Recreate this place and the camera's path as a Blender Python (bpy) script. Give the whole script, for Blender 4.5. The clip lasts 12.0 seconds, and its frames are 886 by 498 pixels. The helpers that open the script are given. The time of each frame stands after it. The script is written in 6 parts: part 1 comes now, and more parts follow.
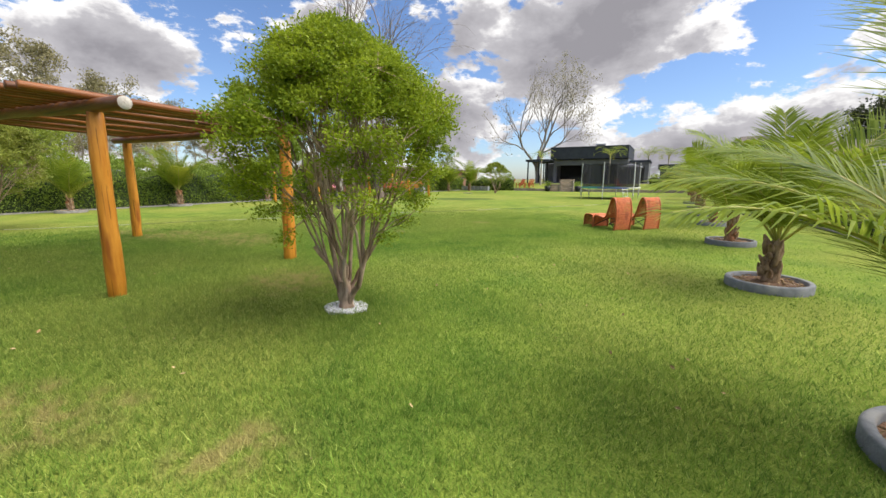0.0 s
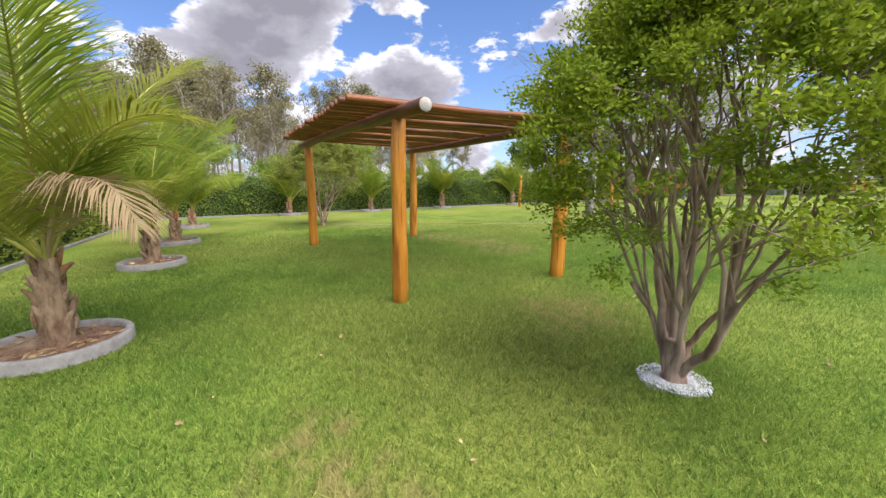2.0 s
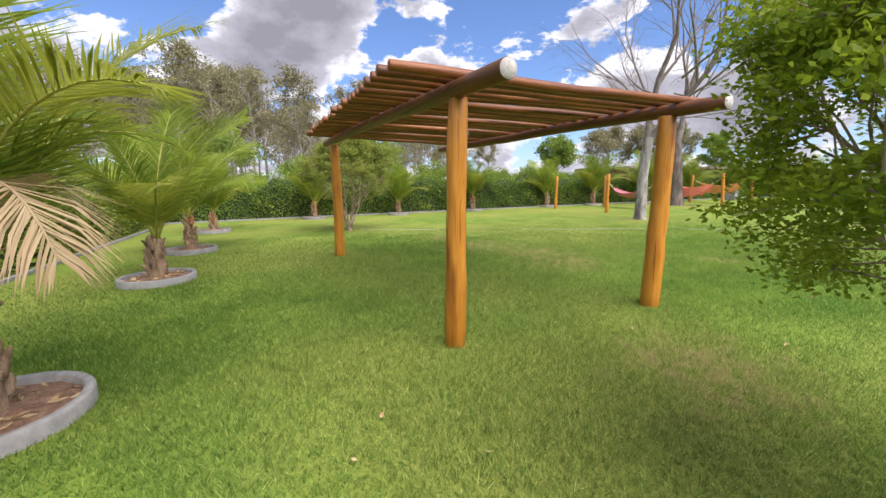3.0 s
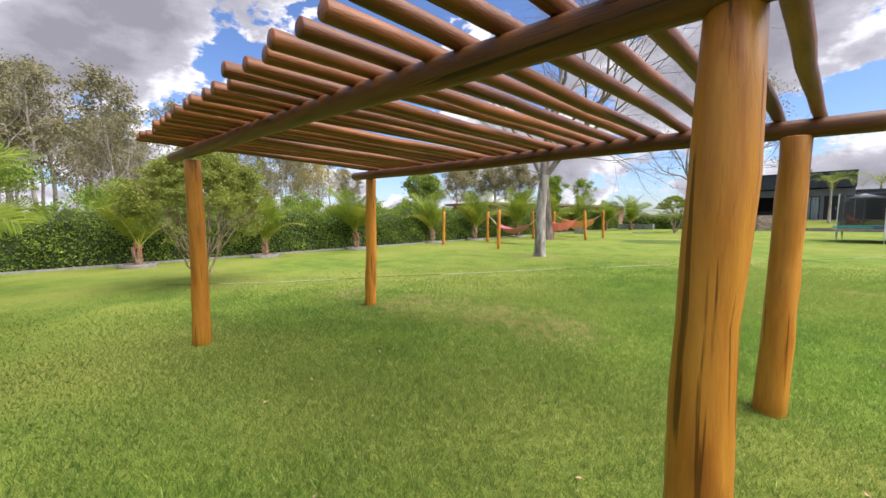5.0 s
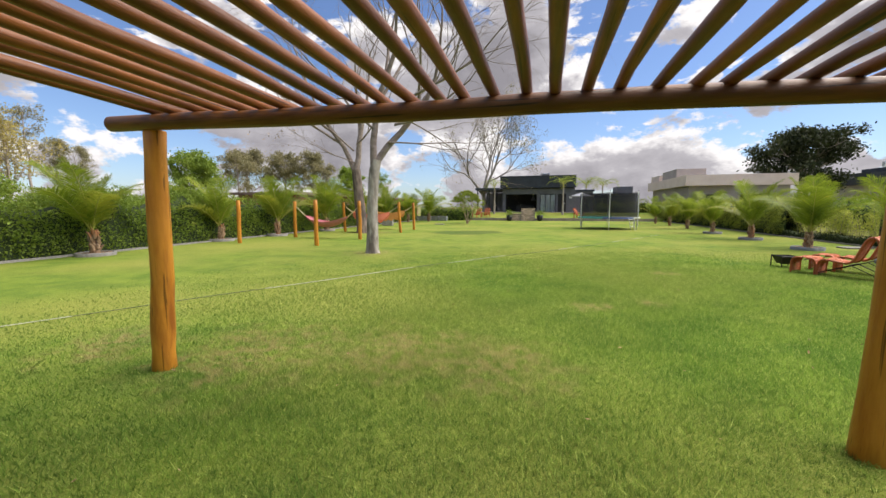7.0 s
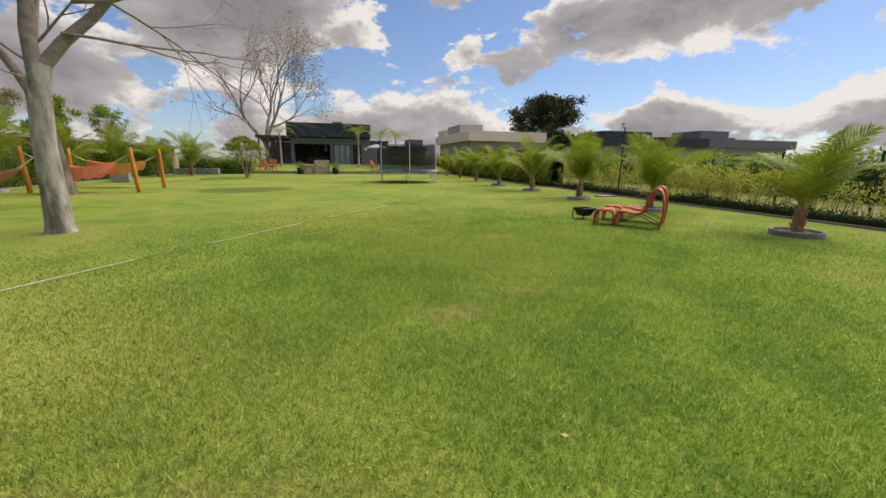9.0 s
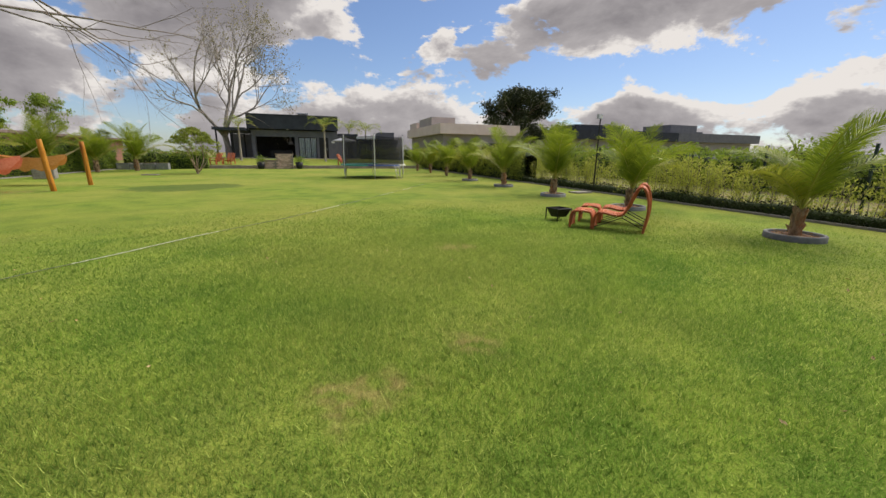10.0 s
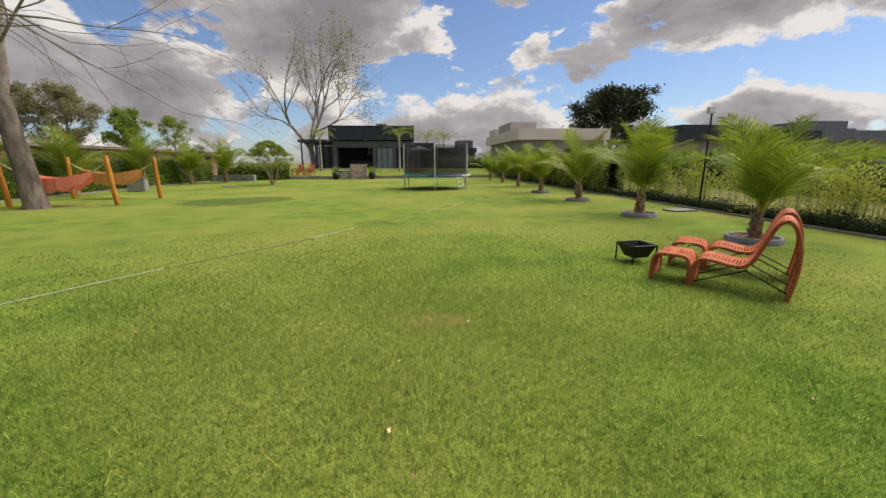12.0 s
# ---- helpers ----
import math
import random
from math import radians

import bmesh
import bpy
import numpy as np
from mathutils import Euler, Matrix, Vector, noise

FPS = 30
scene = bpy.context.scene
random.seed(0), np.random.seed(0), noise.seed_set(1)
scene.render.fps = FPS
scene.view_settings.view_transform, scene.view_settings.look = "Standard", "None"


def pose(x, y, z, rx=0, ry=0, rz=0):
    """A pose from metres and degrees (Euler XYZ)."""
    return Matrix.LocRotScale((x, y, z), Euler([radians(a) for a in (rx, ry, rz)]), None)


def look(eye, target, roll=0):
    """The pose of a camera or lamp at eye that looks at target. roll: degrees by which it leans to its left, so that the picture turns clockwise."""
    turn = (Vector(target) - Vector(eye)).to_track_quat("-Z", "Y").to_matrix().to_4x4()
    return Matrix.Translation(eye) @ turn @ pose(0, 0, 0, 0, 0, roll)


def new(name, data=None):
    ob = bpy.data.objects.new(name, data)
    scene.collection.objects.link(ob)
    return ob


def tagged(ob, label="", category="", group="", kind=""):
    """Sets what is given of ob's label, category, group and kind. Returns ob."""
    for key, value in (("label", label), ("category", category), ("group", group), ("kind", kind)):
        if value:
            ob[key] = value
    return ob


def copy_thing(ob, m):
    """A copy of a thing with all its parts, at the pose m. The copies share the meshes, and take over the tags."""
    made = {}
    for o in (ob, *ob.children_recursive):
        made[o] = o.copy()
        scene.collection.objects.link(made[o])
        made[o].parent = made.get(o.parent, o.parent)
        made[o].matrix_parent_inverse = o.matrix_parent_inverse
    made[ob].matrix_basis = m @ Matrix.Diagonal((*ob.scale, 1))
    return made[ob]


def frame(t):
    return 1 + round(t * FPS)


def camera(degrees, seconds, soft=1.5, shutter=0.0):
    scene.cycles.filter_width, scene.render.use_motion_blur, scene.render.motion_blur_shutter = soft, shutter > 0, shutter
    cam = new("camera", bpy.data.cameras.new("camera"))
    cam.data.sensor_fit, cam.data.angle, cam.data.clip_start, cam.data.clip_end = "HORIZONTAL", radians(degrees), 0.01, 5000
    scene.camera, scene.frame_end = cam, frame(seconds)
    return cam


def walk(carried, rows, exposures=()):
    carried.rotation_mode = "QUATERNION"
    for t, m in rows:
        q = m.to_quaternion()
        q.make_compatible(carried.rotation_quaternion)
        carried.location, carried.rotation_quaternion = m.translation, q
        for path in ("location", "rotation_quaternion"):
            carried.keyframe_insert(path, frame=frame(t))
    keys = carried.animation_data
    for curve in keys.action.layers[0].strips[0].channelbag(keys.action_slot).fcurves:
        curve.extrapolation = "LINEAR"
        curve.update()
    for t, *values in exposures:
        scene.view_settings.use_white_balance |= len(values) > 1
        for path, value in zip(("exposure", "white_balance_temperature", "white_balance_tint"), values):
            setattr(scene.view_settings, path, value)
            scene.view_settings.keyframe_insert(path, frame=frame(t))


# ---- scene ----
cam = camera(97.9, 12.0)
PATH = [
    (0, (0.807, -0.374, 1.509), (-0.158, 1.34, 1.151), 0.1),
    (0.5, (0.632, -0.318, 1.489), (-0.618, 1.203, 1.137), -0.1),
    (1, (0.284, -0.207, 1.507), (-1.195, 1.094, 1.163), -0.3),
    (1.5, (-0.14, -0.089, 1.499), (-1.784, 0.999, 1.161), -0.5),
    (2, (-0.674, 0.04, 1.524), (-2.427, 0.942, 1.189), -0.7),
    (2.5, (-1.298, 0.113, 1.542), (-3.098, 0.919, 1.216), -0.5),
    (2.7, (-1.585, 0.186, 1.534), (-3.393, 0.974, 1.204), -0.9),
    (4.3, (-4.085, 0.279, 1.665), (-5.722, 1.402, 1.419), -0.7),
    (4.5, (-4.331, 0.245, 1.673), (-5.904, 1.46, 1.452), -0.6),
    (5, (-4.997, 0.328, 1.685), (-6.414, 1.728, 1.514), -0.5),
    (5.5, (-5.65, 0.456, 1.731), (-6.912, 2.001, 1.585), -0.3),
    (6, (-6.28, 0.658, 1.717), (-7.355, 2.338, 1.572), -0.2),
    (6.5, (-6.875, 1.031, 1.692), (-7.688, 2.851, 1.526), -0.1),
    (6.7, (-7.098, 1.191, 1.673), (-7.789, 3.059, 1.49), -0.1),
    (8.3, (-8.04, 3.392, 1.571), (-7.844, 5.346, 1.189), 0.5),
    (8.5, (-8.008, 3.705, 1.568), (-7.71, 5.641, 1.164), 0.6),
    (9, (-7.725, 4.479, 1.569), (-7.223, 6.362, 1.122), 0.7),
    (9.5, (-7.316, 5.164, 1.554), (-6.706, 7.011, 1.087), 0.8),
    (10, (-6.839, 5.789, 1.568), (-6.224, 7.632, 1.093), 0.7),
    (10.5, (-6.251, 6.326, 1.579), (-5.703, 8.19, 1.106), 0.5),
    (11, (-5.691, 6.877, 1.6), (-5.254, 8.773, 1.135), 0.2),
    (11.5, (-5.235, 7.44, 1.633), (-4.919, 9.362, 1.179), 0.0),
    (12, (-4.876, 8.059, 1.659), (-4.686, 10.001, 1.218), -0.3),
]
EXPOSURES = [(0.0, 0.80, 6550, 10), (1.0, 0.80, 6400, 11), (2.2, 0.92, 6150, 16), (5.5, 0.92, 6250, 15), (6.5, 0.82, 6450, 13), (8.5, 0.43, 6950, 12), (12.0, 0.34, 6900, 11)]
walk(cam, [(t, look(eye, target, roll)) for t, eye, target, roll in PATH], EXPOSURES)

# ---- world, sun ----
SUN_AZ, SUN_EL = radians(72), radians(55)      # compass angle from +y towards +x
world = bpy.data.worlds.new("world")
scene.world = world
world.use_nodes = True
wn, wl = world.node_tree.nodes, world.node_tree.links
wn.clear()


sky = wn.new("ShaderNodeTexSky")
sky.sky_type = "NISHITA"
sky.sun_disc = False
sky.sun_elevation, sky.sun_rotation = SUN_EL, SUN_AZ
sky.air_density, sky.dust_density, sky.ozone_density = 1.0, 0.6, 2.0
coord = wn.new("ShaderNodeTexCoord")
flatten = wn.new("ShaderNodeVectorMath")
flatten.operation = "MULTIPLY"
flatten.inputs[1].default_value = (1.0, 1.0, 1.9)
wl.new(coord.outputs["Generated"], flatten.inputs[0])


def cloud_noise(offset, scale, detail, rough):
    """Billows on the dome, twice as wide as high."""
    at = wn.new("ShaderNodeVectorMath")
    at.operation = "ADD"
    at.inputs[1].default_value = offset
    wl.new(flatten.outputs[0], at.inputs[0])
    t = wn.new("ShaderNodeTexNoise")
    t.inputs["Scale"].default_value, t.inputs["Detail"].default_value, t.inputs["Roughness"].default_value = scale, detail, rough
    t.inputs["Distortion"].default_value = 0.15
    wl.new(at.outputs[0], t.inputs["Vector"])
    return t.outputs["Fac"]


def wmath(op, a, c, d=None):
    t = wn.new("ShaderNodeMath")
    t.operation = op
    for slot, v in enumerate((a, c, d)):
        if isinstance(v, (int, float)):
            t.inputs[slot].default_value = v
        elif v is not None:
            wl.new(v, t.inputs[slot])
    return t.outputs[0]


def wramp(f, lo, hi):
    t = wn.new("ShaderNodeMapRange")
    t.interpolation_type = "SMOOTHSTEP"
    t.inputs["From Min"].default_value, t.inputs["From Max"].default_value = lo, hi
    wl.new(f, t.inputs[0])
    return t.outputs[0]


# cloud banks and blue gaps over the garden: compass angle, height, half width, weight
BANKS = ((-10, 17, 19, 0.17), (-31, 9, 12, 0.16), (-41, 14, 9, 0.10), (22, 12, 11, 0.13), (33, 16, 10, 0.13), (46, 4.5, 10, 0.10), (46, 18, 12, 0.13),
         (13, 7.5, 9, 0.10), (-70, 13, 11, 0.10), (-57, 20, 6, 0.07), (-86, 18, 14, 0.15), (-64, 12, 9, 0.10), (-49, 20, 5, 0.08), (-115, 12, 12, 0.08),
         (11.5, 16, 8, -0.17), (1, 12, 6, -0.13), (50, 9, 8, -0.12), (37, 8.5, 6, -0.09), (-60, 22, 7, -0.13), (-49, 14.5, 8, -0.14),
         (-100, 21, 9, -0.13), (-80, 25, 12, 0.10), (20, 20, 8, -0.06))
bias = None
for az_, el_, half_, weight in BANKS:
    ca_, ce_ = radians(az_), radians(el_)
    d_ = wn.new("ShaderNodeVectorMath")
    d_.operation = "DISTANCE"
    d_.inputs[1].default_value = (math.sin(ca_) * math.cos(ce_), math.cos(ca_) * math.cos(ce_), 1.9 * math.sin(ce_))
    wl.new(flatten.outputs[0], d_.inputs[0])
    bias = wmath("MULTIPLY_ADD", wramp(d_.outputs["Value"], radians(half_), radians(half_) * 0.25), weight, bias if bias is not None else -0.004)
low_sky = wn.new("ShaderNodeSeparateXYZ")
wl.new(flatten.outputs[0], low_sky.inputs[0])
bias = wmath("MULTIPLY_ADD", wramp(low_sky.outputs["Z"], 0.32, 0.05), 0.085, bias)
body = cloud_noise((3.7, 1.2, 0.4), 4.6, 10, 0.62)
above = cloud_noise((3.7 + 0.05 * math.sin(SUN_AZ), 1.2 + 0.05 * math.cos(SUN_AZ), 0.4 + 0.09), 4.6, 6, 0.6)
mass = wmath("ADD", body, bias)
cover = wramp(mass, 0.485, 0.535)
lit = wmath("SUBTRACT", above, body)
depth_ = wmath("MULTIPLY_ADD", lit, 0.75, mass)
shade = wn.new("ShaderNodeValToRGB")
cr = shade.color_ramp
cr.elements[0].position, cr.elements[0].color = 0.50, (9.4, 9.3, 9.3, 1)
cr.elements[1].position, cr.elements[1].color = 0.72, (3.0, 2.92, 3.2, 1)
mid = cr.elements.new(0.565)
mid.color = (5.0, 4.9, 5.2, 1)
wl.new(depth_, shade.inputs[0])
mixer = wn.new("ShaderNodeMix")
mixer.data_type = "RGBA"
wl.new(cover, mixer.inputs["Factor"])
gain = wn.new("ShaderNodeVectorMath")
gain.operation = "MULTIPLY"
gain.inputs[1].default_value = (1.12, 1.25, 1.5)
wl.new(sky.outputs[0], gain.inputs[0])
wl.new(gain.outputs[0], mixer.inputs["A"])
wl.new(shade.outputs[0], mixer.inputs["B"])
back = wn.new("ShaderNodeBackground")
back.inputs["Strength"].default_value = 0.066
wl.new(mixer.outputs["Result"], back.inputs["Color"])
wout = wn.new("ShaderNodeOutputWorld")
wl.new(back.outputs[0], wout.inputs[0])

sun = new("sun", bpy.data.lights.new("sun", "SUN"))
sun.data.energy, sun.data.angle, sun.data.color = 3.6, radians(64), (1.0, 0.95, 0.86)
to_sun = Vector((math.sin(SUN_AZ) * math.cos(SUN_EL), math.cos(SUN_AZ) * math.cos(SUN_EL), math.sin(SUN_EL)))
sun.matrix_world = look((0, 0, 60), Vector((0, 0, 60)) - to_sun)


# ---- materials ----
def material(name, c1, c2, scale=6.0, rough=0.6, bump=0.2, bump_scale=40.0, metal=0.0, stretch=(1, 1, 1), rand=0.15,
             c3=None, crack=0.0, transluc=0.0, spec=0.4, detail=6.0, bump_dist=0.01):
    """Two colours mixed by noise at two scales, a third in rare spots, a per-object shift and a fine relief."""
    m = bpy.data.materials.new(name)
    m.use_nodes = True
    nt = m.node_tree
    n, l = nt.nodes, nt.links
    b = n["Principled BSDF"]
    b.inputs["Roughness"].default_value = rough
    b.inputs["Metallic"].default_value = metal
    b.inputs["Specular IOR Level"].default_value = spec
    tc = n.new("ShaderNodeTexCoord")
    mp = n.new("ShaderNodeMapping")
    mp.inputs["Scale"].default_value = stretch
    l.new(tc.outputs["Object"], mp.inputs[0])
    oi = n.new("ShaderNodeObjectInfo")
    off = n.new("ShaderNodeVectorMath")
    off.operation = "MULTIPLY_ADD"
    off.inputs[1].default_value = (1, 1, 1)
    sc = n.new("ShaderNodeMath")
    sc.operation = "MULTIPLY"
    sc.inputs[1].default_value = 37.0
    l.new(oi.outputs["Random"], sc.inputs[0])
    l.new(mp.outputs[0], off.inputs[0])
    l.new(sc.outputs[0], off.inputs[2])
    n1 = n.new("ShaderNodeTexNoise")
    n1.inputs["Scale"].default_value = scale
    n1.inputs["Detail"].default_value = detail
    n1.inputs["Roughness"].default_value = 0.62
    l.new(off.outputs[0], n1.inputs["Vector"])
    ramp = n.new("ShaderNodeValToRGB")
    ramp.color_ramp.elements[0].position, ramp.color_ramp.elements[1].position = 0.34, 0.66
    ramp.color_ramp.elements[0].color, ramp.color_ramp.elements[1].color = (*c1, 1), (*c2, 1)
    l.new(n1.outputs["Fac"], ramp.inputs[0])
    col = ramp.outputs[0]
    if c3:
        n3 = n.new("ShaderNodeTexNoise")
        n3.inputs["Scale"].default_value = scale * 0.37
        n3.inputs["Detail"].default_value = 4
        l.new(off.outputs[0], n3.inputs["Vector"])
        r3 = n.new("ShaderNodeValToRGB")
        r3.color_ramp.elements[0].position, r3.color_ramp.elements[1].position = 0.56, 0.68
        l.new(n3.outputs["Fac"], r3.inputs[0])
        mx = n.new("ShaderNodeMix")
        mx.data_type = "RGBA"
        l.new(r3.outputs[0], mx.inputs["Factor"])
        l.new(col, mx.inputs["A"])
        mx.inputs["B"].default_value = (*c3, 1)
        col = mx.outputs["Result"]
    if crack:
        n4 = n.new("ShaderNodeTexNoise")
        n4.inputs["Scale"].default_value, n4.inputs["Detail"].default_value = 2.4, 3
        thin = n.new("ShaderNodeVectorMath")
        thin.operation = "MULTIPLY"
        thin.inputs[1].default_value = tuple(3.0 if q > 1 else 0.5 for q in stretch)
        l.new(off.outputs[0], thin.inputs[0])
        l.new(thin.outputs[0], n4.inputs["Vector"])
        r4 = n.new("ShaderNodeValToRGB")
        r4.color_ramp.elements[0].position, r4.color_ramp.elements[1].position = 0.62, 0.67
        r4.color_ramp.elements[1].color = (crack, crack, crack, 1)
        l.new(n4.outputs["Fac"], r4.inputs[0])
        mx4 = n.new("ShaderNodeMix")
        mx4.data_type = "RGBA"
        l.new(r4.outputs[0], mx4.inputs["Factor"])
        l.new(col, mx4.inputs["A"])
        mx4.inputs["B"].default_value = (c1[0] * 0.15, c1[1] * 0.15, c1[2] * 0.15, 1)
        col = mx4.outputs["Result"]
    hsv = n.new("ShaderNodeHueSaturation")
    val = n.new("ShaderNodeMapRange")
    val.inputs["To Min"].default_value, val.inputs["To Max"].default_value = 1 - rand, 1 + rand
    l.new(oi.outputs["Random"], val.inputs[0])
    l.new(val.outputs[0], hsv.inputs["Value"])
    l.new(col, hsv.inputs["Color"])
    l.new(hsv.outputs[0], b.inputs["Base Color"])
    n2 = n.new("ShaderNodeTexNoise")
    n2.inputs["Scale"].default_value = bump_scale
    n2.inputs["Detail"].default_value = 5
    l.new(mp.outputs[0], n2.inputs["Vector"])
    bp = n.new("ShaderNodeBump")
    bp.inputs["Strength"].default_value, bp.inputs["Distance"].default_value = bump, bump_dist
    l.new(n2.outputs["Fac"], bp.inputs["Height"])
    l.new(bp.outputs[0], b.inputs["Normal"])
    if transluc:
        tr = n.new("ShaderNodeBsdfTranslucent")
        l.new(hsv.outputs[0], tr.inputs["Color"])
        ms = n.new("ShaderNodeMixShader")
        ms.inputs[0].default_value = transluc
        l.new(b.outputs[0], ms.inputs[1])
        l.new(tr.outputs[0], ms.inputs[2])
        l.new(ms.outputs[0], n["Material Output"].inputs[0])
    return m


def leaf_material(name, c1, c2, c3, rough=0.45, transluc=0.35, far=2.5):
    """Leaves: colour differs from leaf to leaf and from clump to clump."""
    m = bpy.data.materials.new(name)
    m.use_nodes = True
    n, l = m.node_tree.nodes, m.node_tree.links
    b = n["Principled BSDF"]
    b.inputs["Roughness"].default_value = rough
    b.inputs["Specular IOR Level"].default_value = 0.2
    geo = n.new("ShaderNodeNewGeometry")
    ramp = n.new("ShaderNodeValToRGB")
    ramp.color_ramp.elements[0].color, ramp.color_ramp.elements[1].color = (*c1, 1), (*c2, 1)
    e = ramp.color_ramp.elements.new(0.93)
    e.color = (*c2, 1)
    ramp.color_ramp.elements[-1].color = (*c3, 1)
    tc = n.new("ShaderNodeTexCoord")
    nz = n.new("ShaderNodeTexNoise")
    nz.inputs["Scale"].default_value = far
    nz.inputs["Detail"].default_value = 3
    l.new(tc.outputs["Object"], nz.inputs["Vector"])
    mix = n.new("ShaderNodeMath")
    mix.operation = "MULTIPLY_ADD"
    mix.inputs[1].default_value = 0.55
    l.new(geo.outputs["Random Per Island"], mix.inputs[0])
    sub = n.new("ShaderNodeMath")
    sub.operation = "MULTIPLY_ADD"
    sub.inputs[1].default_value, sub.inputs[2].default_value = 1.5, -0.52
    l.new(nz.outputs["Fac"], sub.inputs[0])
    l.new(sub.outputs[0], mix.inputs[2])
    l.new(mix.outputs[0], ramp.inputs[0])
    l.new(ramp.outputs[0], b.inputs["Base Color"])
    tr = n.new("ShaderNodeBsdfTranslucent")
    l.new(ramp.outputs[0], tr.inputs["Color"])
    ms = n.new("ShaderNodeMixShader")
    ms.inputs[0].default_value = transluc
    l.new(b.outputs[0], ms.inputs[1])
    l.new(tr.outputs[0], ms.inputs[2])
    l.new(ms.outputs[0], n["Material Output"].inputs[0])
    return m


# dry or dark patches in the lawn: x, y, radius
DRY = ((-2.35, 0.35, 0.42), (-2.9, 0.25, 0.3), (-1.15, 0.75, 0.35), (-3.9, 3.45, 0.75), (-10.6, 5.1, 1.1), (-9.0, 5.5, 0.9), (-7.9, 5.4, 0.8),
       (-12.4, 4.9, 0.7), (-6.6, 8.1, 0.35), (-4.6, 11.9, 0.35), (-5.6, 8.6, 0.3), (-18.2, 24.6, 1.6), (-13.5, 14.3, 1.0))
DARK = ((-12.6, 25.9, 2.1), (-11.6, 26.6, 1.7))


def lawn_material(name, blades):
    m = bpy.data.materials.new(name)
    m.use_nodes = True
    n, l = m.node_tree.nodes, m.node_tree.links
    b = n["Principled BSDF"]
    b.inputs["Roughness"].default_value = 0.9
    b.inputs["Specular IOR Level"].default_value = 0.08
    geo = n.new("ShaderNodeNewGeometry")
    pos = geo.outputs["Position"]

    def noise_at(scale, detail=4.0):
        t = n.new("ShaderNodeTexNoise")
        t.inputs["Scale"].default_value, t.inputs["Detail"].default_value = scale, detail
        l.new(pos, t.inputs["Vector"])
        return t.outputs["Fac"]

    def math_node(op, a, c, d=None):
        t = n.new("ShaderNodeMath")
        t.operation = op
        for i, v in enumerate((a, c, d)):
            if v is None:
                continue
            if isinstance(v, (int, float)):
                t.inputs[i].default_value = v
            else:
                l.new(v, t.inputs[i])
        return t.outputs[0]

    def mix_colour(f, a, c):
        t = n.new("ShaderNodeMix")
        t.data_type = "RGBA"
        l.new(f, t.inputs["Factor"])
        for key, v in (("A", a), ("B", c)):
            if isinstance(v, tuple):
                t.inputs[key].default_value = (*v, 1)
            else:
                l.new(v, t.inputs[key])
        return t.outputs["Result"]

    def ramp(f, lo, hi):
        t = n.new("ShaderNodeMapRange")
        t.interpolation_type = "SMOOTHSTEP"
        t.inputs["From Min"].default_value, t.inputs["From Max"].default_value = lo, hi
        l.new(f, t.inputs[0])
        return t.outputs[0]

    def patch(spots, rough_edge):
        total = None
        for x, y, r in spots:
            d = n.new("ShaderNodeVectorMath")
            d.operation = "DISTANCE"
            l.new(pos, d.inputs[0])
            d.inputs[1].default_value = (x, y, 0)
            q = math_node("DIVIDE", d.outputs["Value"], r)
            total = q if total is None else math_node("MINIMUM", total, q)
        return math_node("ADD", total, math_node("MULTIPLY", math_node("SUBTRACT", noise_at(3.0, 5), 0.5), rough_edge))

    # light on the far lawn put into the colour: ground raised, blades lowered
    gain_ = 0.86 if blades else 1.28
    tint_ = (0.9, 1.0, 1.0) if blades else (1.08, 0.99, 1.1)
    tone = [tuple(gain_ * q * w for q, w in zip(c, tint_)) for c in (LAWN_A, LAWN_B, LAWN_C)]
    fine, mid_n, wide = noise_at(16.0, 5), noise_at(1.3, 5), noise_at(0.22)
    col = mix_colour(ramp(mid_n, 0.3, 0.7), tone[0], tone[1])
    col = mix_colour(ramp(wide, 0.35, 0.68), col, tone[2])
    col = mix_colour(math_node("MULTIPLY", ramp(fine, 0.42, 0.7), 0.42 if blades else 0.25), col, LAWN_DEEP)
    if blades:
        rand_b = geo.outputs["Random Per Island"]
        col = mix_colour(math_node("MULTIPLY", ramp(rand_b, 0.84, 1.0), 0.65), col, LAWN_TIP)
        col = mix_colour(math_node("MULTIPLY", ramp(rand_b, 0.5, 0.0), 0.75), col, LAWN_DEEP)
    else:
        col = mix_colour(math_node("MULTIPLY", ramp(noise_at(48.0, 4), 0.42, 0.66), 0.35), col, LAWN_DEEP)
    dry = math_node("MULTIPLY", ramp(patch(DRY, 2.6), 1.3, 0.1), math_node("MULTIPLY", ramp(noise_at(7.0, 5), 0.34, 0.62), 0.62))
    col = mix_colour(dry, col, (0.30, 0.225, 0.10))
    dark = math_node("MULTIPLY", ramp(patch(DARK, 0.7), 1.1, 0.7), 0.7)
    col = mix_colour(dark, col, (0.06, 0.10, 0.025))
    if not blades:
        sx = n.new("ShaderNodeSeparateXYZ")
        l.new(pos, sx.inputs[0])
        east = ramp(sx.outputs["X"], 5.6, 7.0)
        far_w = ramp(sx.outputs["X"], -23.0, -26.0)
        far_s = ramp(sx.outputs["Y"], -4.5, -7.0)
        wild = math_node("MAXIMUM", math_node("MAXIMUM", east, far_w), far_s)
        rough_col = mix_colour(ramp(mid_n, 0.35, 0.65), (0.27, 0.22, 0.10), (0.14, 0.17, 0.05))
        col = mix_colour(wild, col, rough_col)
        bp = n.new("ShaderNodeBump")
        bp.inputs["Strength"].default_value, bp.inputs["Distance"].default_value = 0.6, 0.03
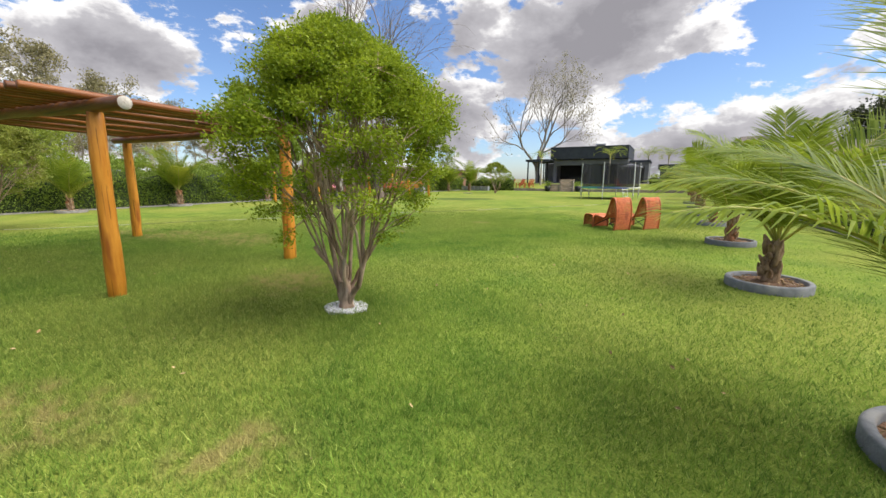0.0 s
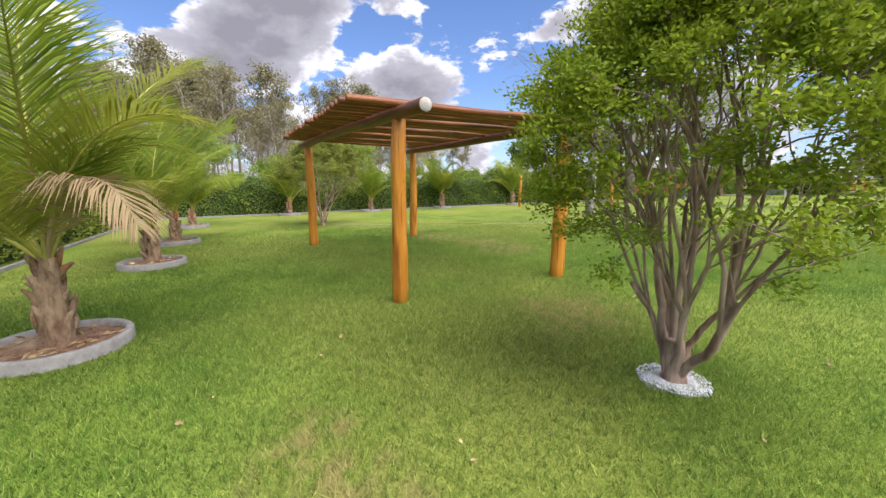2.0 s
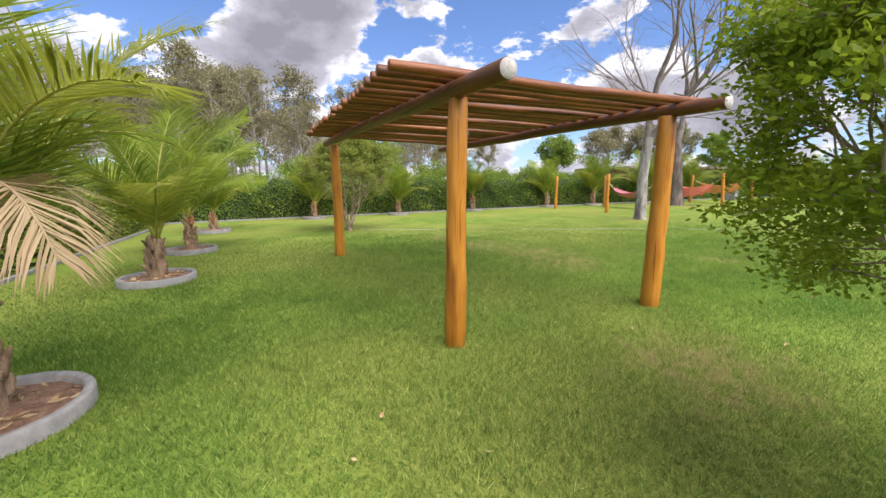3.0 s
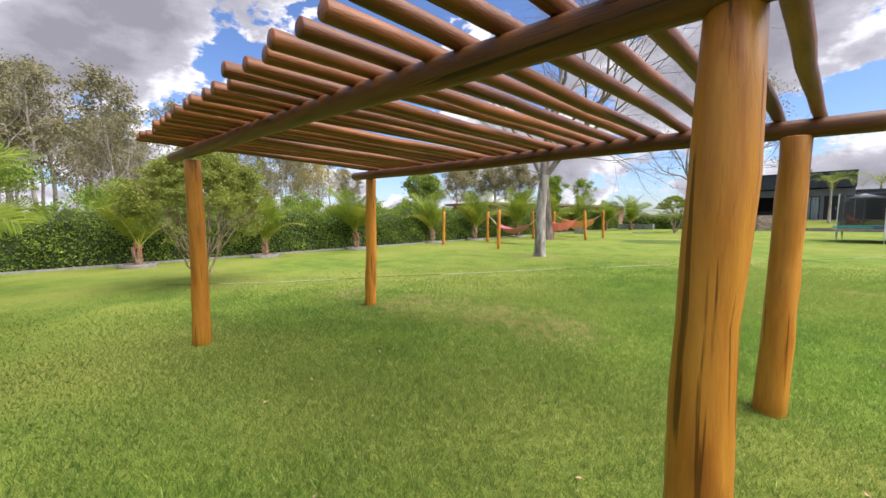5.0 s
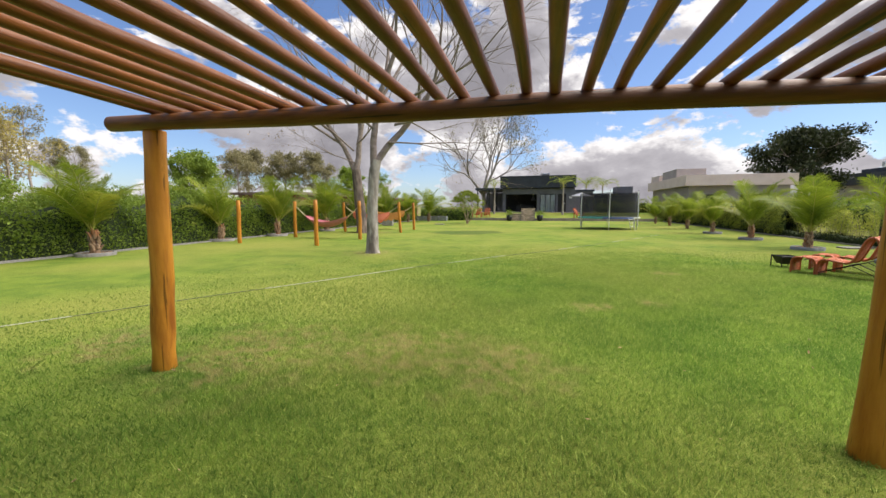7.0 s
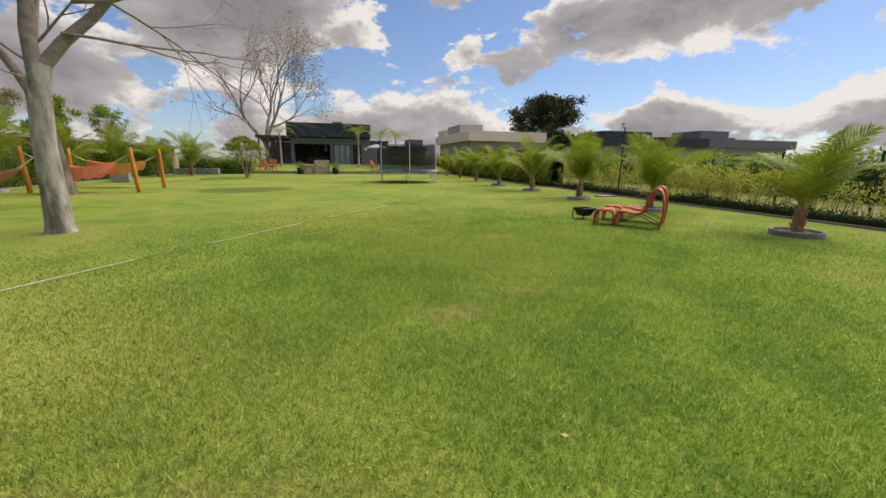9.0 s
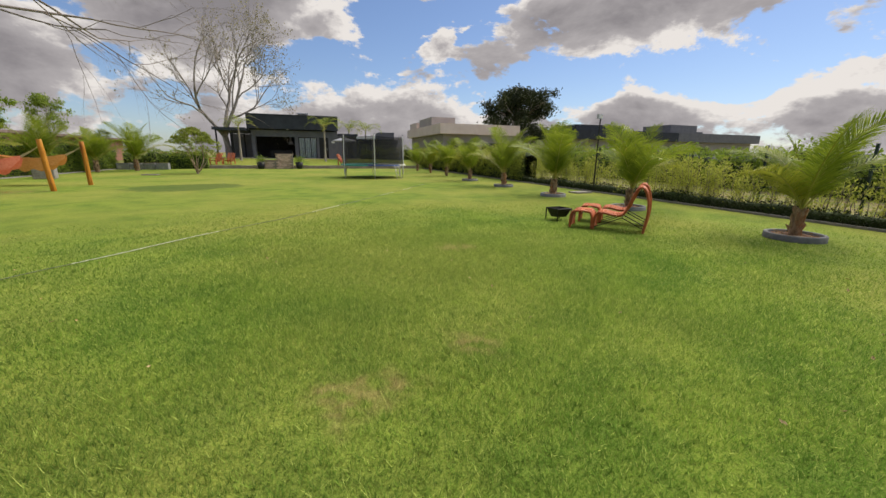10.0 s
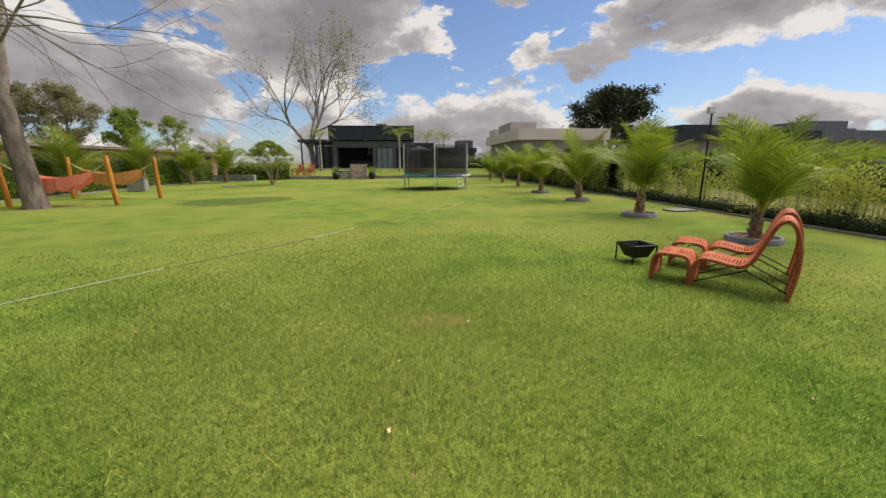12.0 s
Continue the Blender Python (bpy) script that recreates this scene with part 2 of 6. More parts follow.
        l.new(noise_at(55.0, 4), bp.inputs["Height"])
        l.new(bp.outputs[0], b.inputs["Normal"])
    l.new(col, b.inputs["Base Color"])
    if blades:
        # thin blades: shade them with a normal that leans upwards
        half = n.new("ShaderNodeVectorMath")
        half.operation = "MULTIPLY_ADD"
        half.inputs[1].default_value, half.inputs[2].default_value = (0.2, 0.2, 0.2), (0, 0, 1)
        l.new(geo.outputs["Normal"], half.inputs[0])
        unit = n.new("ShaderNodeVectorMath")
        unit.operation = "NORMALIZE"
        l.new(half.outputs[0], unit.inputs[0])
        l.new(unit.outputs[0], b.inputs["Normal"])
        # light that comes through the blade from its other face
        flip = n.new("ShaderNodeVectorMath")
        flip.operation = "SCALE"
        flip.inputs["Scale"].default_value = -1.0
        l.new(unit.outputs[0], flip.inputs[0])
        tr = n.new("ShaderNodeBsdfTranslucent")
        l.new(col, tr.inputs["Color"])
        l.new(flip.outputs[0], tr.inputs["Normal"])
        both = n.new("ShaderNodeAddShader")
        l.new(b.outputs[0], both.inputs[0])
        l.new(tr.outputs[0], both.inputs[1])
        l.new(both.outputs[0], n["Material Output"].inputs[0])
    return m


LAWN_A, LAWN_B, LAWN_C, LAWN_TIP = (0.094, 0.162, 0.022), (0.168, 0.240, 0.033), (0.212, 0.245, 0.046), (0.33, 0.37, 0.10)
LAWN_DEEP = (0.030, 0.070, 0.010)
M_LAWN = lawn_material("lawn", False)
M_BLADE = lawn_material("grass_blade", True)
M_POST = material("varnished_log", (0.46, 0.165, 0.016), (0.62, 0.27, 0.035), 3.0, 0.42, 0.25, 30, stretch=(5, 5, 0.7), c3=(0.30, 0.095, 0.014), rand=0.1, crack=0.75)
# underside shade put into slat and beam colours, well below the posts'
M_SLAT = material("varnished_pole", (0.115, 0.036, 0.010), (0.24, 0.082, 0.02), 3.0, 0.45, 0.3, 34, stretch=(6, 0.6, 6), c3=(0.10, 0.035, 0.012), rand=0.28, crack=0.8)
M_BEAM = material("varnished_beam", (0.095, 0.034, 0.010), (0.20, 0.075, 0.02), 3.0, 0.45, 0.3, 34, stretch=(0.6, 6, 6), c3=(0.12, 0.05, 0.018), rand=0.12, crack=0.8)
M_END = material("sawn_log_end", (0.42, 0.38, 0.33), (0.66, 0.62, 0.56), 22.0, 0.8, 0.3, 60)
M_STEEL = material("galvanised_steel", (0.45, 0.45, 0.46), (0.62, 0.62, 0.63), 9.0, 0.35, 0.1, 60, metal=0.9)
M_WHITE_BARK = material("grey_bark", (0.20, 0.17, 0.145), (0.42, 0.385, 0.34), 7.0, 0.9, 0.7, 22, stretch=(1, 1, 0.35), c3=(0.12, 0.10, 0.085), bump_dist=0.02)
M_MYRTLE_BARK = material("smooth_brown_bark", (0.16, 0.095, 0.062), (0.54, 0.40, 0.30), 9.0, 0.85, 0.6, 34, stretch=(1, 1, 0.3), c3=(0.12, 0.075, 0.05))
M_BROWN_BARK = material("rough_brown_bark", (0.085, 0.065, 0.052), (0.21, 0.165, 0.135), 6.0, 0.95, 0.8, 20, stretch=(1, 1, 0.3), c3=(0.07, 0.055, 0.045), bump_dist=0.03)
M_TWIG = material("bare_twig", (0.16, 0.125, 0.105), (0.30, 0.25, 0.22), 5.0, 0.9, 0.2, 20)
M_EUC_BARK = material("pale_trunk_bark", (0.24, 0.20, 0.165), (0.44, 0.39, 0.34), 4.0, 0.9, 0.3, 14, stretch=(1, 1, 0.3))
M_PALM_BARK = material("fibrous_palm_trunk", (0.15, 0.085, 0.045), (0.46, 0.32, 0.20), 10.0, 0.95, 0.8, 40, stretch=(1, 1, 0.5), c3=(0.34, 0.13, 0.05), bump_dist=0.02)
M_RACHIS = material("yellow_green_frond_stem", (0.24, 0.27, 0.05), (0.42, 0.36, 0.07), 6.0, 0.45, 0.1, 30)
M_DEAD = leaf_material("dry_frond", (0.34, 0.23, 0.12), (0.50, 0.38, 0.22), (0.55, 0.45, 0.2), 0.7, 0.25)
M_FROND = leaf_material("palm_leaflet", (0.11, 0.175, 0.02), (0.37, 0.44, 0.046), (0.56, 0.50, 0.07), 0.42, 0.45, 1.5)
M_FROND_Y = leaf_material("yellowing_palm_leaflet", (0.22, 0.26, 0.035), (0.4, 0.4, 0.05), (0.58, 0.38, 0.06), 0.45, 0.45, 1.5)
M_BUSH_LEAF = leaf_material("bright_green_leaf", (0.12, 0.195, 0.014), (0.39, 0.47, 0.032), (0.52, 0.54, 0.06), 0.5, 0.45, 2.4)
M_BUSH_LEAF2 = leaf_material("mid_green_leaf", (0.17, 0.22, 0.035), (0.34, 0.4, 0.065), (0.44, 0.44, 0.1), 0.55, 0.42, 1.2)
M_OLIVE_LEAF = leaf_material("olive_shrub_leaf", (0.15, 0.18, 0.035), (0.35, 0.38, 0.07), (0.38, 0.36, 0.1), 0.55, 0.4, 1.2)
M_HEDGE_LEAF = leaf_material("hedge_leaf", (0.115, 0.185, 0.03), (0.30, 0.39, 0.06), (0.44, 0.48, 0.10), 0.55, 0.38, 1.0)
M_BAMBOO_LEAF = leaf_material("light_shrub_leaf", (0.27, 0.32, 0.055), (0.54, 0.56, 0.11), (0.6, 0.56, 0.2), 0.6, 0.5, 0.8)
M_EUC_LEAF = leaf_material("olive_tree_leaf", (0.17, 0.165, 0.085), (0.37, 0.33, 0.175), (0.38, 0.34, 0.18), 0.65, 0.35, 0.35)
M_DARK_LEAF = leaf_material("dark_tree_leaf", (0.022, 0.032, 0.012), (0.05, 0.065, 0.022), (0.09, 0.10, 0.03), 0.5, 0.2, 0.4)
M_LIME_LEAF = leaf_material("lime_tree_leaf", (0.14, 0.22, 0.03), (0.28, 0.38, 0.045), (0.4, 0.42, 0.07), 0.5, 0.4, 0.5)
M_YELLOW_LEAF = leaf_material("yellow_tree_leaf", (0.36, 0.3, 0.1), (0.52, 0.44, 0.14), (0.55, 0.4, 0.14), 0.6, 0.4, 0.5)
# darkness of the shaded hedge inside, put into this colour
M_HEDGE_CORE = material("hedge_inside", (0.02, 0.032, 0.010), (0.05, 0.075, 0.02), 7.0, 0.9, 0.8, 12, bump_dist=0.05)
M_SOIL = material("red_brown_soil", (0.16, 0.085, 0.05), (0.30, 0.18, 0.11), 9.0, 1.0, 0.9, 40, c3=(0.38, 0.27, 0.18), bump_dist=0.03)
M_DARKSOIL = material("dark_bed_soil", (0.028, 0.02, 0.014), (0.06, 0.045, 0.03), 9.0, 1.0, 0.9, 40, bump_dist=0.03)
M_CONC = material("grey_concrete", (0.20, 0.185, 0.17), (0.32, 0.30, 0.28), 8.0, 0.9, 0.4, 60, c3=(0.24, 0.23, 0.22))
M_RING = material("painted_grey_concrete", (0.17, 0.175, 0.19), (0.26, 0.265, 0.28), 8.0, 0.85, 0.4, 60, c3=(0.34, 0.33, 0.32))
M_PEBBLE = material("white_pebble", (0.74, 0.74, 0.74), (0.86, 0.86, 0.86), 12.0, 0.7, 0.3, 60)
M_RATTAN = material("orange_woven_rattan", (0.50, 0.115, 0.035), (0.68, 0.20, 0.07), 14.0, 0.5, 0.3, 80, c3=(0.36, 0.08, 0.03), rand=0.06)
M_RUST = material("terracotta_steel_frame", (0.36, 0.085, 0.03), (0.52, 0.14, 0.05), 14.0, 0.5, 0.2, 60)
M_BLACK = material("black_painted_metal", (0.012, 0.012, 0.013), (0.025, 0.025, 0.027), 8.0, 0.4, 0.15, 50, metal=0.3)
M_CHAR = material("dark_wall_paint", (0.026, 0.032, 0.044), (0.040, 0.048, 0.062), 2.0, 0.75, 0.2, 30)
M_GREYWALL = material("grey_wall_paint", (0.115, 0.12, 0.135), (0.155, 0.16, 0.175), 1.5, 0.8, 0.2, 30)
M_BEIGE = material("beige_render", (0.68, 0.56, 0.50), (0.78, 0.66, 0.60), 0.8, 0.85, 0.15, 20)
M_TAUPE = material("taupe_render", (0.33, 0.30, 0.285), (0.40, 0.365, 0.345), 0.8, 0.85, 0.15, 20)
M_BRICK = material("pale_brick", (0.48, 0.33, 0.27), (0.62, 0.47, 0.40), 5.0, 0.9, 0.5, 30, rand=0.25)
M_REDBRICK = material("red_brick_wall", (0.27, 0.13, 0.085), (0.40, 0.22, 0.15), 3.0, 0.95, 0.5, 20, c3=(0.22, 0.15, 0.12))
M_TILE_ROOF = material("weathered_roof", (0.15, 0.10, 0.08), (0.26, 0.20, 0.17), 2.0, 0.9, 0.4, 12)
# unlit-room darkness put into the colour of room surfaces and window boxes
M_DARKROOM = material("painted_dark_interior", (0.010, 0.010, 0.012), (0.022, 0.020, 0.020), 3.0, 0.8, 0.1, 20)
M_CURTAIN = material("pale_curtain", (0.30, 0.36, 0.34), (0.42, 0.48, 0.46), 3.0, 0.9, 0.3, 12, stretch=(8, 1, 0.2))
M_PAVE = material("patio_paving", (0.23, 0.19, 0.165), (0.33, 0.28, 0.25), 3.0, 0.9, 0.3, 30)
# hose colour with sunlight painted in; the dull green one goes without
M_HOSE_W = material("sunlit_tone_hose", (0.36, 0.38, 0.28), (0.55, 0.56, 0.45), 6.0, 0.5, 0.1, 40)
M_HOSE_D = material("dull_green_hose", (0.07, 0.10, 0.045), (0.16, 0.19, 0.09), 2.0, 0.6, 0.1, 40)
M_PINK = material("rose_woven_cotton", (0.46, 0.15, 0.17), (0.58, 0.23, 0.25), 16.0, 0.95, 0.5, 90)
M_CORAL = material("coral_woven_cotton", (0.78, 0.22, 0.13), (0.88, 0.33, 0.21), 16.0, 0.95, 0.5, 90, transluc=0.25)
M_OCHRE = material("ochre_woven_cotton", (0.62, 0.29, 0.075), (0.75, 0.38, 0.13), 16.0, 0.95, 0.5, 90, transluc=0.25)
M_ROPE = material("cream_rope", (0.55, 0.46, 0.26), (0.68, 0.58, 0.36), 20.0, 0.9, 0.4, 90)
M_BLUE = material("blue_vinyl_pad", (0.02, 0.05, 0.16), (0.03, 0.075, 0.22), 4.0, 0.45, 0.15, 30)
M_TEAL = material("teal_vinyl_pad", (0.02, 0.22, 0.19), (0.04, 0.30, 0.26), 4.0, 0.45, 0.15, 30)
M_CREAM = material("pale_vinyl_pad", (0.42, 0.44, 0.34), (0.55, 0.56, 0.45), 4.0, 0.5, 0.15, 30)
M_GREENPOST = material("green_coated_steel", (0.012, 0.03, 0.022), (0.02, 0.05, 0.035), 5.0, 0.5, 0.1, 40)
M_UMBR = material("grey_canvas", (0.26, 0.27, 0.31), (0.34, 0.35, 0.39), 6.0, 0.9, 0.2, 60)
M_WHITE = material("white_paint", (0.68, 0.68, 0.68), (0.8, 0.8, 0.8), 5.0, 0.5, 0.1, 40)
M_DEADLEAF = material("fallen_leaf", (0.30, 0.17, 0.07), (0.55, 0.42, 0.22), 20.0, 0.8, 0.2, 40, rand=0.5)

M_NET = bpy.data.materials.new("black_safety_net")
M_NET.use_nodes = True
_n, _l = M_NET.node_tree.nodes, M_NET.node_tree.links
_n["Principled BSDF"].inputs["Base Color"].default_value = (0.02, 0.02, 0.022, 1)
_n["Principled BSDF"].inputs["Roughness"].default_value = 0.9
_t, _m = _n.new("ShaderNodeBsdfTransparent"), _n.new("ShaderNodeMixShader")
_m.inputs[0].default_value = 0.64
_l.new(_n["Principled BSDF"].outputs[0], _m.inputs[2])
_l.new(_t.outputs[0], _m.inputs[1])
_l.new(_m.outputs[0], _n["Material Output"].inputs[0])

M_GLASS = bpy.data.materials.new("window_glass")
M_GLASS.use_nodes = True
_b = M_GLASS.node_tree.nodes["Principled BSDF"]
_b.inputs["Base Color"].default_value = (0.75, 0.85, 0.84, 1)
_b.inputs["Roughness"].default_value = 0.03
_b.inputs["Transmission Weight"].default_value = 0.9
_b.inputs["IOR"].default_value = 1.45


# ---- building helpers ----
rng = np.random.default_rng(7)


class Geo:
    """Collects vertices and faces; every face has a material slot."""

    def __init__(self):
        self.v, self.f, self.m, self.n = [], [], [], 0

    def add(self, verts, faces, slot=0):
        verts = np.asarray(verts, float).reshape(-1, 3)
        faces = np.asarray(faces, int)
        self.v.append(verts)
        self.f.append(faces + self.n)
        self.m.append(np.full(len(faces), slot))
        self.n += len(verts)

    def tube(self, pts, radii, seg=8, slot=0, caps=True, wob=0.0, seed=0):
        pts = np.asarray(pts, float)
        k = len(pts)
        radii = np.broadcast_to(np.asarray(radii, float), (k,))
        tan = np.gradient(pts, axis=0)
        tan /= np.linalg.norm(tan, axis=1)[:, None] + 1e-9
        ref = np.array([0, 0, 1.0]) if abs(tan[0, 2]) < 0.9 else np.array([1.0, 0, 0])
        u = np.cross(tan, ref)
        u /= np.linalg.norm(u, axis=1)[:, None] + 1e-9
        w = np.cross(tan, u)
        a = np.arange(seg) * 2 * np.pi / seg
        rr = radii[:, None] * np.ones(seg)
        if wob:
            rr = rr * (1 + wob * np.random.default_rng(seed).normal(size=(k, seg)))
        ring = pts[:, None, :] + rr[:, :, None] * (np.cos(a)[None, :, None] * u[:, None, :] + np.sin(a)[None, :, None] * w[:, None, :])
        i = np.arange(k - 1)[:, None] * seg + np.arange(seg)[None, :]
        j = np.arange(k - 1)[:, None] * seg + (np.arange(seg)[None, :] + 1) % seg
        q = np.stack([i, j, j + seg, i + seg], -1).reshape(-1, 4)
        self.add(ring.reshape(-1, 3), q, slot)
        if caps:
            for end, c in ((0, pts[0]), (k - 1, pts[-1])):
                ringv = ring[end]
                t = [(n0, (n0 + 1) % seg, seg) for n0 in range(seg)]
                t = t if end else [(b0, a0, c0) for a0, b0, c0 in t]
                self.add(np.vstack([ringv, c]), t, slot)

    def box(self, lo, hi, slot=0, bevel=0.0):
        (x0, y0, z0), (x1, y1, z1) = lo, hi
        if not bevel:
            v = [(x, y, z) for z in (z0, z1) for x, y in ((x0, y0), (x1, y0), (x1, y1), (x0, y1))]
            self.add(v, [(3, 2, 1, 0), (4, 5, 6, 7), (0, 1, 5, 4), (1, 2, 6, 5), (2, 3, 7, 6), (3, 0, 4, 7)], slot)
            return
        bm = bmesh.new()
        bmesh.ops.create_cube(bm, size=1.0, matrix=Matrix.LocRotScale(((x0 + x1) / 2, (y0 + y1) / 2, (z0 + z1) / 2), None, (x1 - x0, y1 - y0, z1 - z0)))
        bmesh.ops.bevel(bm, geom=bm.edges[:], offset=bevel, segments=2, affect="EDGES")
        bmesh.ops.triangulate(bm, faces=bm.faces[:])
        bm.verts.index_update()
        self.add([v.co for v in bm.verts], [[v.index for v in f.verts] for f in bm.faces], slot)
        bm.free()

    def leaves(self, c, d, length, width, slot=0, fold=0.25, r=rng):
        """One folded four-cornered leaf at each point c along each direction d."""
        c, d = np.asarray(c, float), np.asarray(d, float)
        k = len(c)
        d = d / (np.linalg.norm(d, axis=1)[:, None] + 1e-9)
        s = np.cross(d, r.normal(size=(k, 3)))
        s /= np.linalg.norm(s, axis=1)[:, None] + 1e-9
        nn = np.cross(s, d)
        ln = (length * r.uniform(0.65, 1.25, k))[:, None]
        wd = (width * r.uniform(0.7, 1.2, k))[:, None]
        v = np.stack([c, c + d * ln * 0.5 + s * wd * 0.5 + nn * wd * fold, c + d * ln, c + d * ln * 0.5 - s * wd * 0.5 + nn * wd * fold], 1)
        f = np.arange(k)[:, None] * 4 + np.arange(4)[None, :]
        self.add(v.reshape(-1, 3), f, slot)

    def mesh(self, name, mats, smooth=True):
        me = bpy.data.meshes.new(name)
        v = np.concatenate(self.v)
        sizes = np.concatenate([np.full(len(f), f.shape[1]) for f in self.f])
        loops = np.concatenate([f.ravel() for f in self.f])
        me.vertices.add(len(v))
        me.vertices.foreach_set("co", v.ravel())
        me.loops.add(len(loops))
        me.loops.foreach_set("vertex_index", loops.astype(np.int32))
        me.polygons.add(len(sizes))
        me.polygons.foreach_set("loop_start", np.concatenate([[0], np.cumsum(sizes)[:-1]]).astype(np.int32))
        me.polygons.foreach_set("material_index", np.concatenate(self.m).astype(np.int32))
        me.polygons.foreach_set("use_smooth", np.full(len(sizes), smooth))
        me.update(calc_edges=True)
        for mt in (mats if isinstance(mats, (list, tuple)) else [mats]):
            me.materials.append(mt)
        return me

    def obj(self, name, mats, parent=None, label="", smooth=True):
        ob = new(name, self.mesh(name, mats, smooth))
        if parent:
            ob.parent = parent
        if label:
            ob["label"] = label
        return ob


def thing(name, loc, label, category, group="", kind="", turn=0.0):
    e = new(name)
    e.empty_display_size = 0.1
    e.matrix_basis = pose(*loc, 0, 0, turn)
    return tagged(e, label, category, group, kind)


def box_part(name, lo, hi, mat, parent, bevel=0.0, label=""):
    g = Geo()
    g.box(lo, hi, 0, bevel)
    return g.obj(name, mat, parent, label, smooth=False)


def tube_part(name, pts, radii, mat, parent, seg=10, label="", wob=0.0, seed=0):
    g = Geo()
    g.tube(pts, radii, seg, wob=wob, seed=seed)
    return g.obj(name, mat, parent, label)


def limb(p0, d, length, steps, r, wander=0.12, lift=0.0):
    """A wandering line of points from p0."""
    pts = [np.array(p0, float)]
    d = np.array(d, float) / np.linalg.norm(d)
    for _ in range(steps):
        d = d + r.normal(size=3) * wander + np.array([0, 0, lift])
        d /= np.linalg.norm(d)
        pts.append(pts[-1] + d * length / steps)
    return np.array(pts), d


def grow(g, p0, d, length, rad, depth, r, kids=3, spread=0.6, shrink=0.66, lift=0.03, wander=0.12, tips=None, slot=0, minseg=3, first=0.35, droop=0.0):
    """A branch with side branches, down to twigs."""
    pts, dd = limb(p0, d, length, 5 if depth > 1 else 3, r, wander, lift if depth > 1 else lift - droop)
    k = len(pts)
    rr = np.linspace(rad, rad * (0.55 if depth > 0 else 0.3), k)
    g.tube(pts, rr, max(minseg, min(9, 3 + depth)), slot, caps=False)
    if depth == 0:
        if tips is not None:
            tips.append((pts[-1], dd))
        return
    for i in range(kids):
        f = first + (1 - first) * (i + r.uniform(0.2, 1.0)) / kids if i < kids - 1 else 1.0
        idx = min(k - 1.001, f * (k - 1))
        a = int(idx)
        q = pts[a] * (1 - (idx - a)) + pts[a + 1] * (idx - a)
        side = np.cross(dd, r.normal(size=3))
        side /= np.linalg.norm(side) + 1e-9
        base = pts[a + 1] - pts[a]
        base = base / (np.linalg.norm(base) + 1e-9)
        sp = spread * r.uniform(0.6, 1.25) * (0.55 if i == kids - 1 else 1)
        grow(g, q, base + side * sp, length * shrink * r.uniform(0.8, 1.2), rr[a] * (0.72 if i == kids - 1 else 0.6), depth - 1, r, kids, spread, shrink, lift, wander, tips, slot, minseg, first, droop)


# ---- ground ----
def ground_height(x, y):
    """Level lawn; a bank that rises to the house terrace; a faint roll far out."""
    x, y = np.asarray(x, float), np.asarray(y, float)
    t = np.clip((y - 49.25) / 7.5, 0, 1)
    bank = np.where(y > 49.2, 0.28 + 0.62 * t * t * (3 - 2 * t), 0.0)
    side = np.clip((x + 30) / 6, 0, 1) * np.clip((14 - x) / 6, 0, 1)
    return bank * side


xs = np.concatenate([[-2500, -900, -300, -120, -70], np.arange(-50, 41, 1.0), [60, 100, 250, 800, 2500]])
ys = np.concatenate([[-2500, -900, -300, -100, -50], np.arange(-20, 49.1, 1.0), [49.19, 49.21], np.arange(50, 81, 1.0), [100, 160, 400, 1000, 2500]])
gx, gy = np.meshgrid(xs, ys, indexing="ij")
gv = np.stack([gx, gy, ground_height(gx, gy)], -1).reshape(-1, 3)
ny = len(ys)
gi = (np.arange(len(xs) - 1)[:, None] * ny + np.arange(ny - 1)[None, :]).ravel()
g = Geo()
g.add(gv, np.stack([gi, gi + ny, gi + ny + 1, gi + 1], -1))
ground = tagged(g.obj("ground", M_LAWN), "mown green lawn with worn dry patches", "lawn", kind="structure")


# the strip of lawn with the longest view of single blades
STRIP = ((0.9, -0.4), (-2.5, 1.2), (-5.6, 1.4), (-7.4, 3.4), (-6.9, 6.2), (-4.8, 10.0))


def strip_distance(x, y):
    best = np.full(len(x), 1e9)
    for (ax, ay), (bx, by) in zip(STRIP[:-1], STRIP[1:]):
        dx, dy = bx - ax, by - ay
        t = np.clip(((x - ax) * dx + (y - ay) * dy) / (dx * dx + dy * dy), 0, 1)
        best = np.minimum(best, np.hypot(x - ax - t * dx, y - ay - t * dy))
    return best


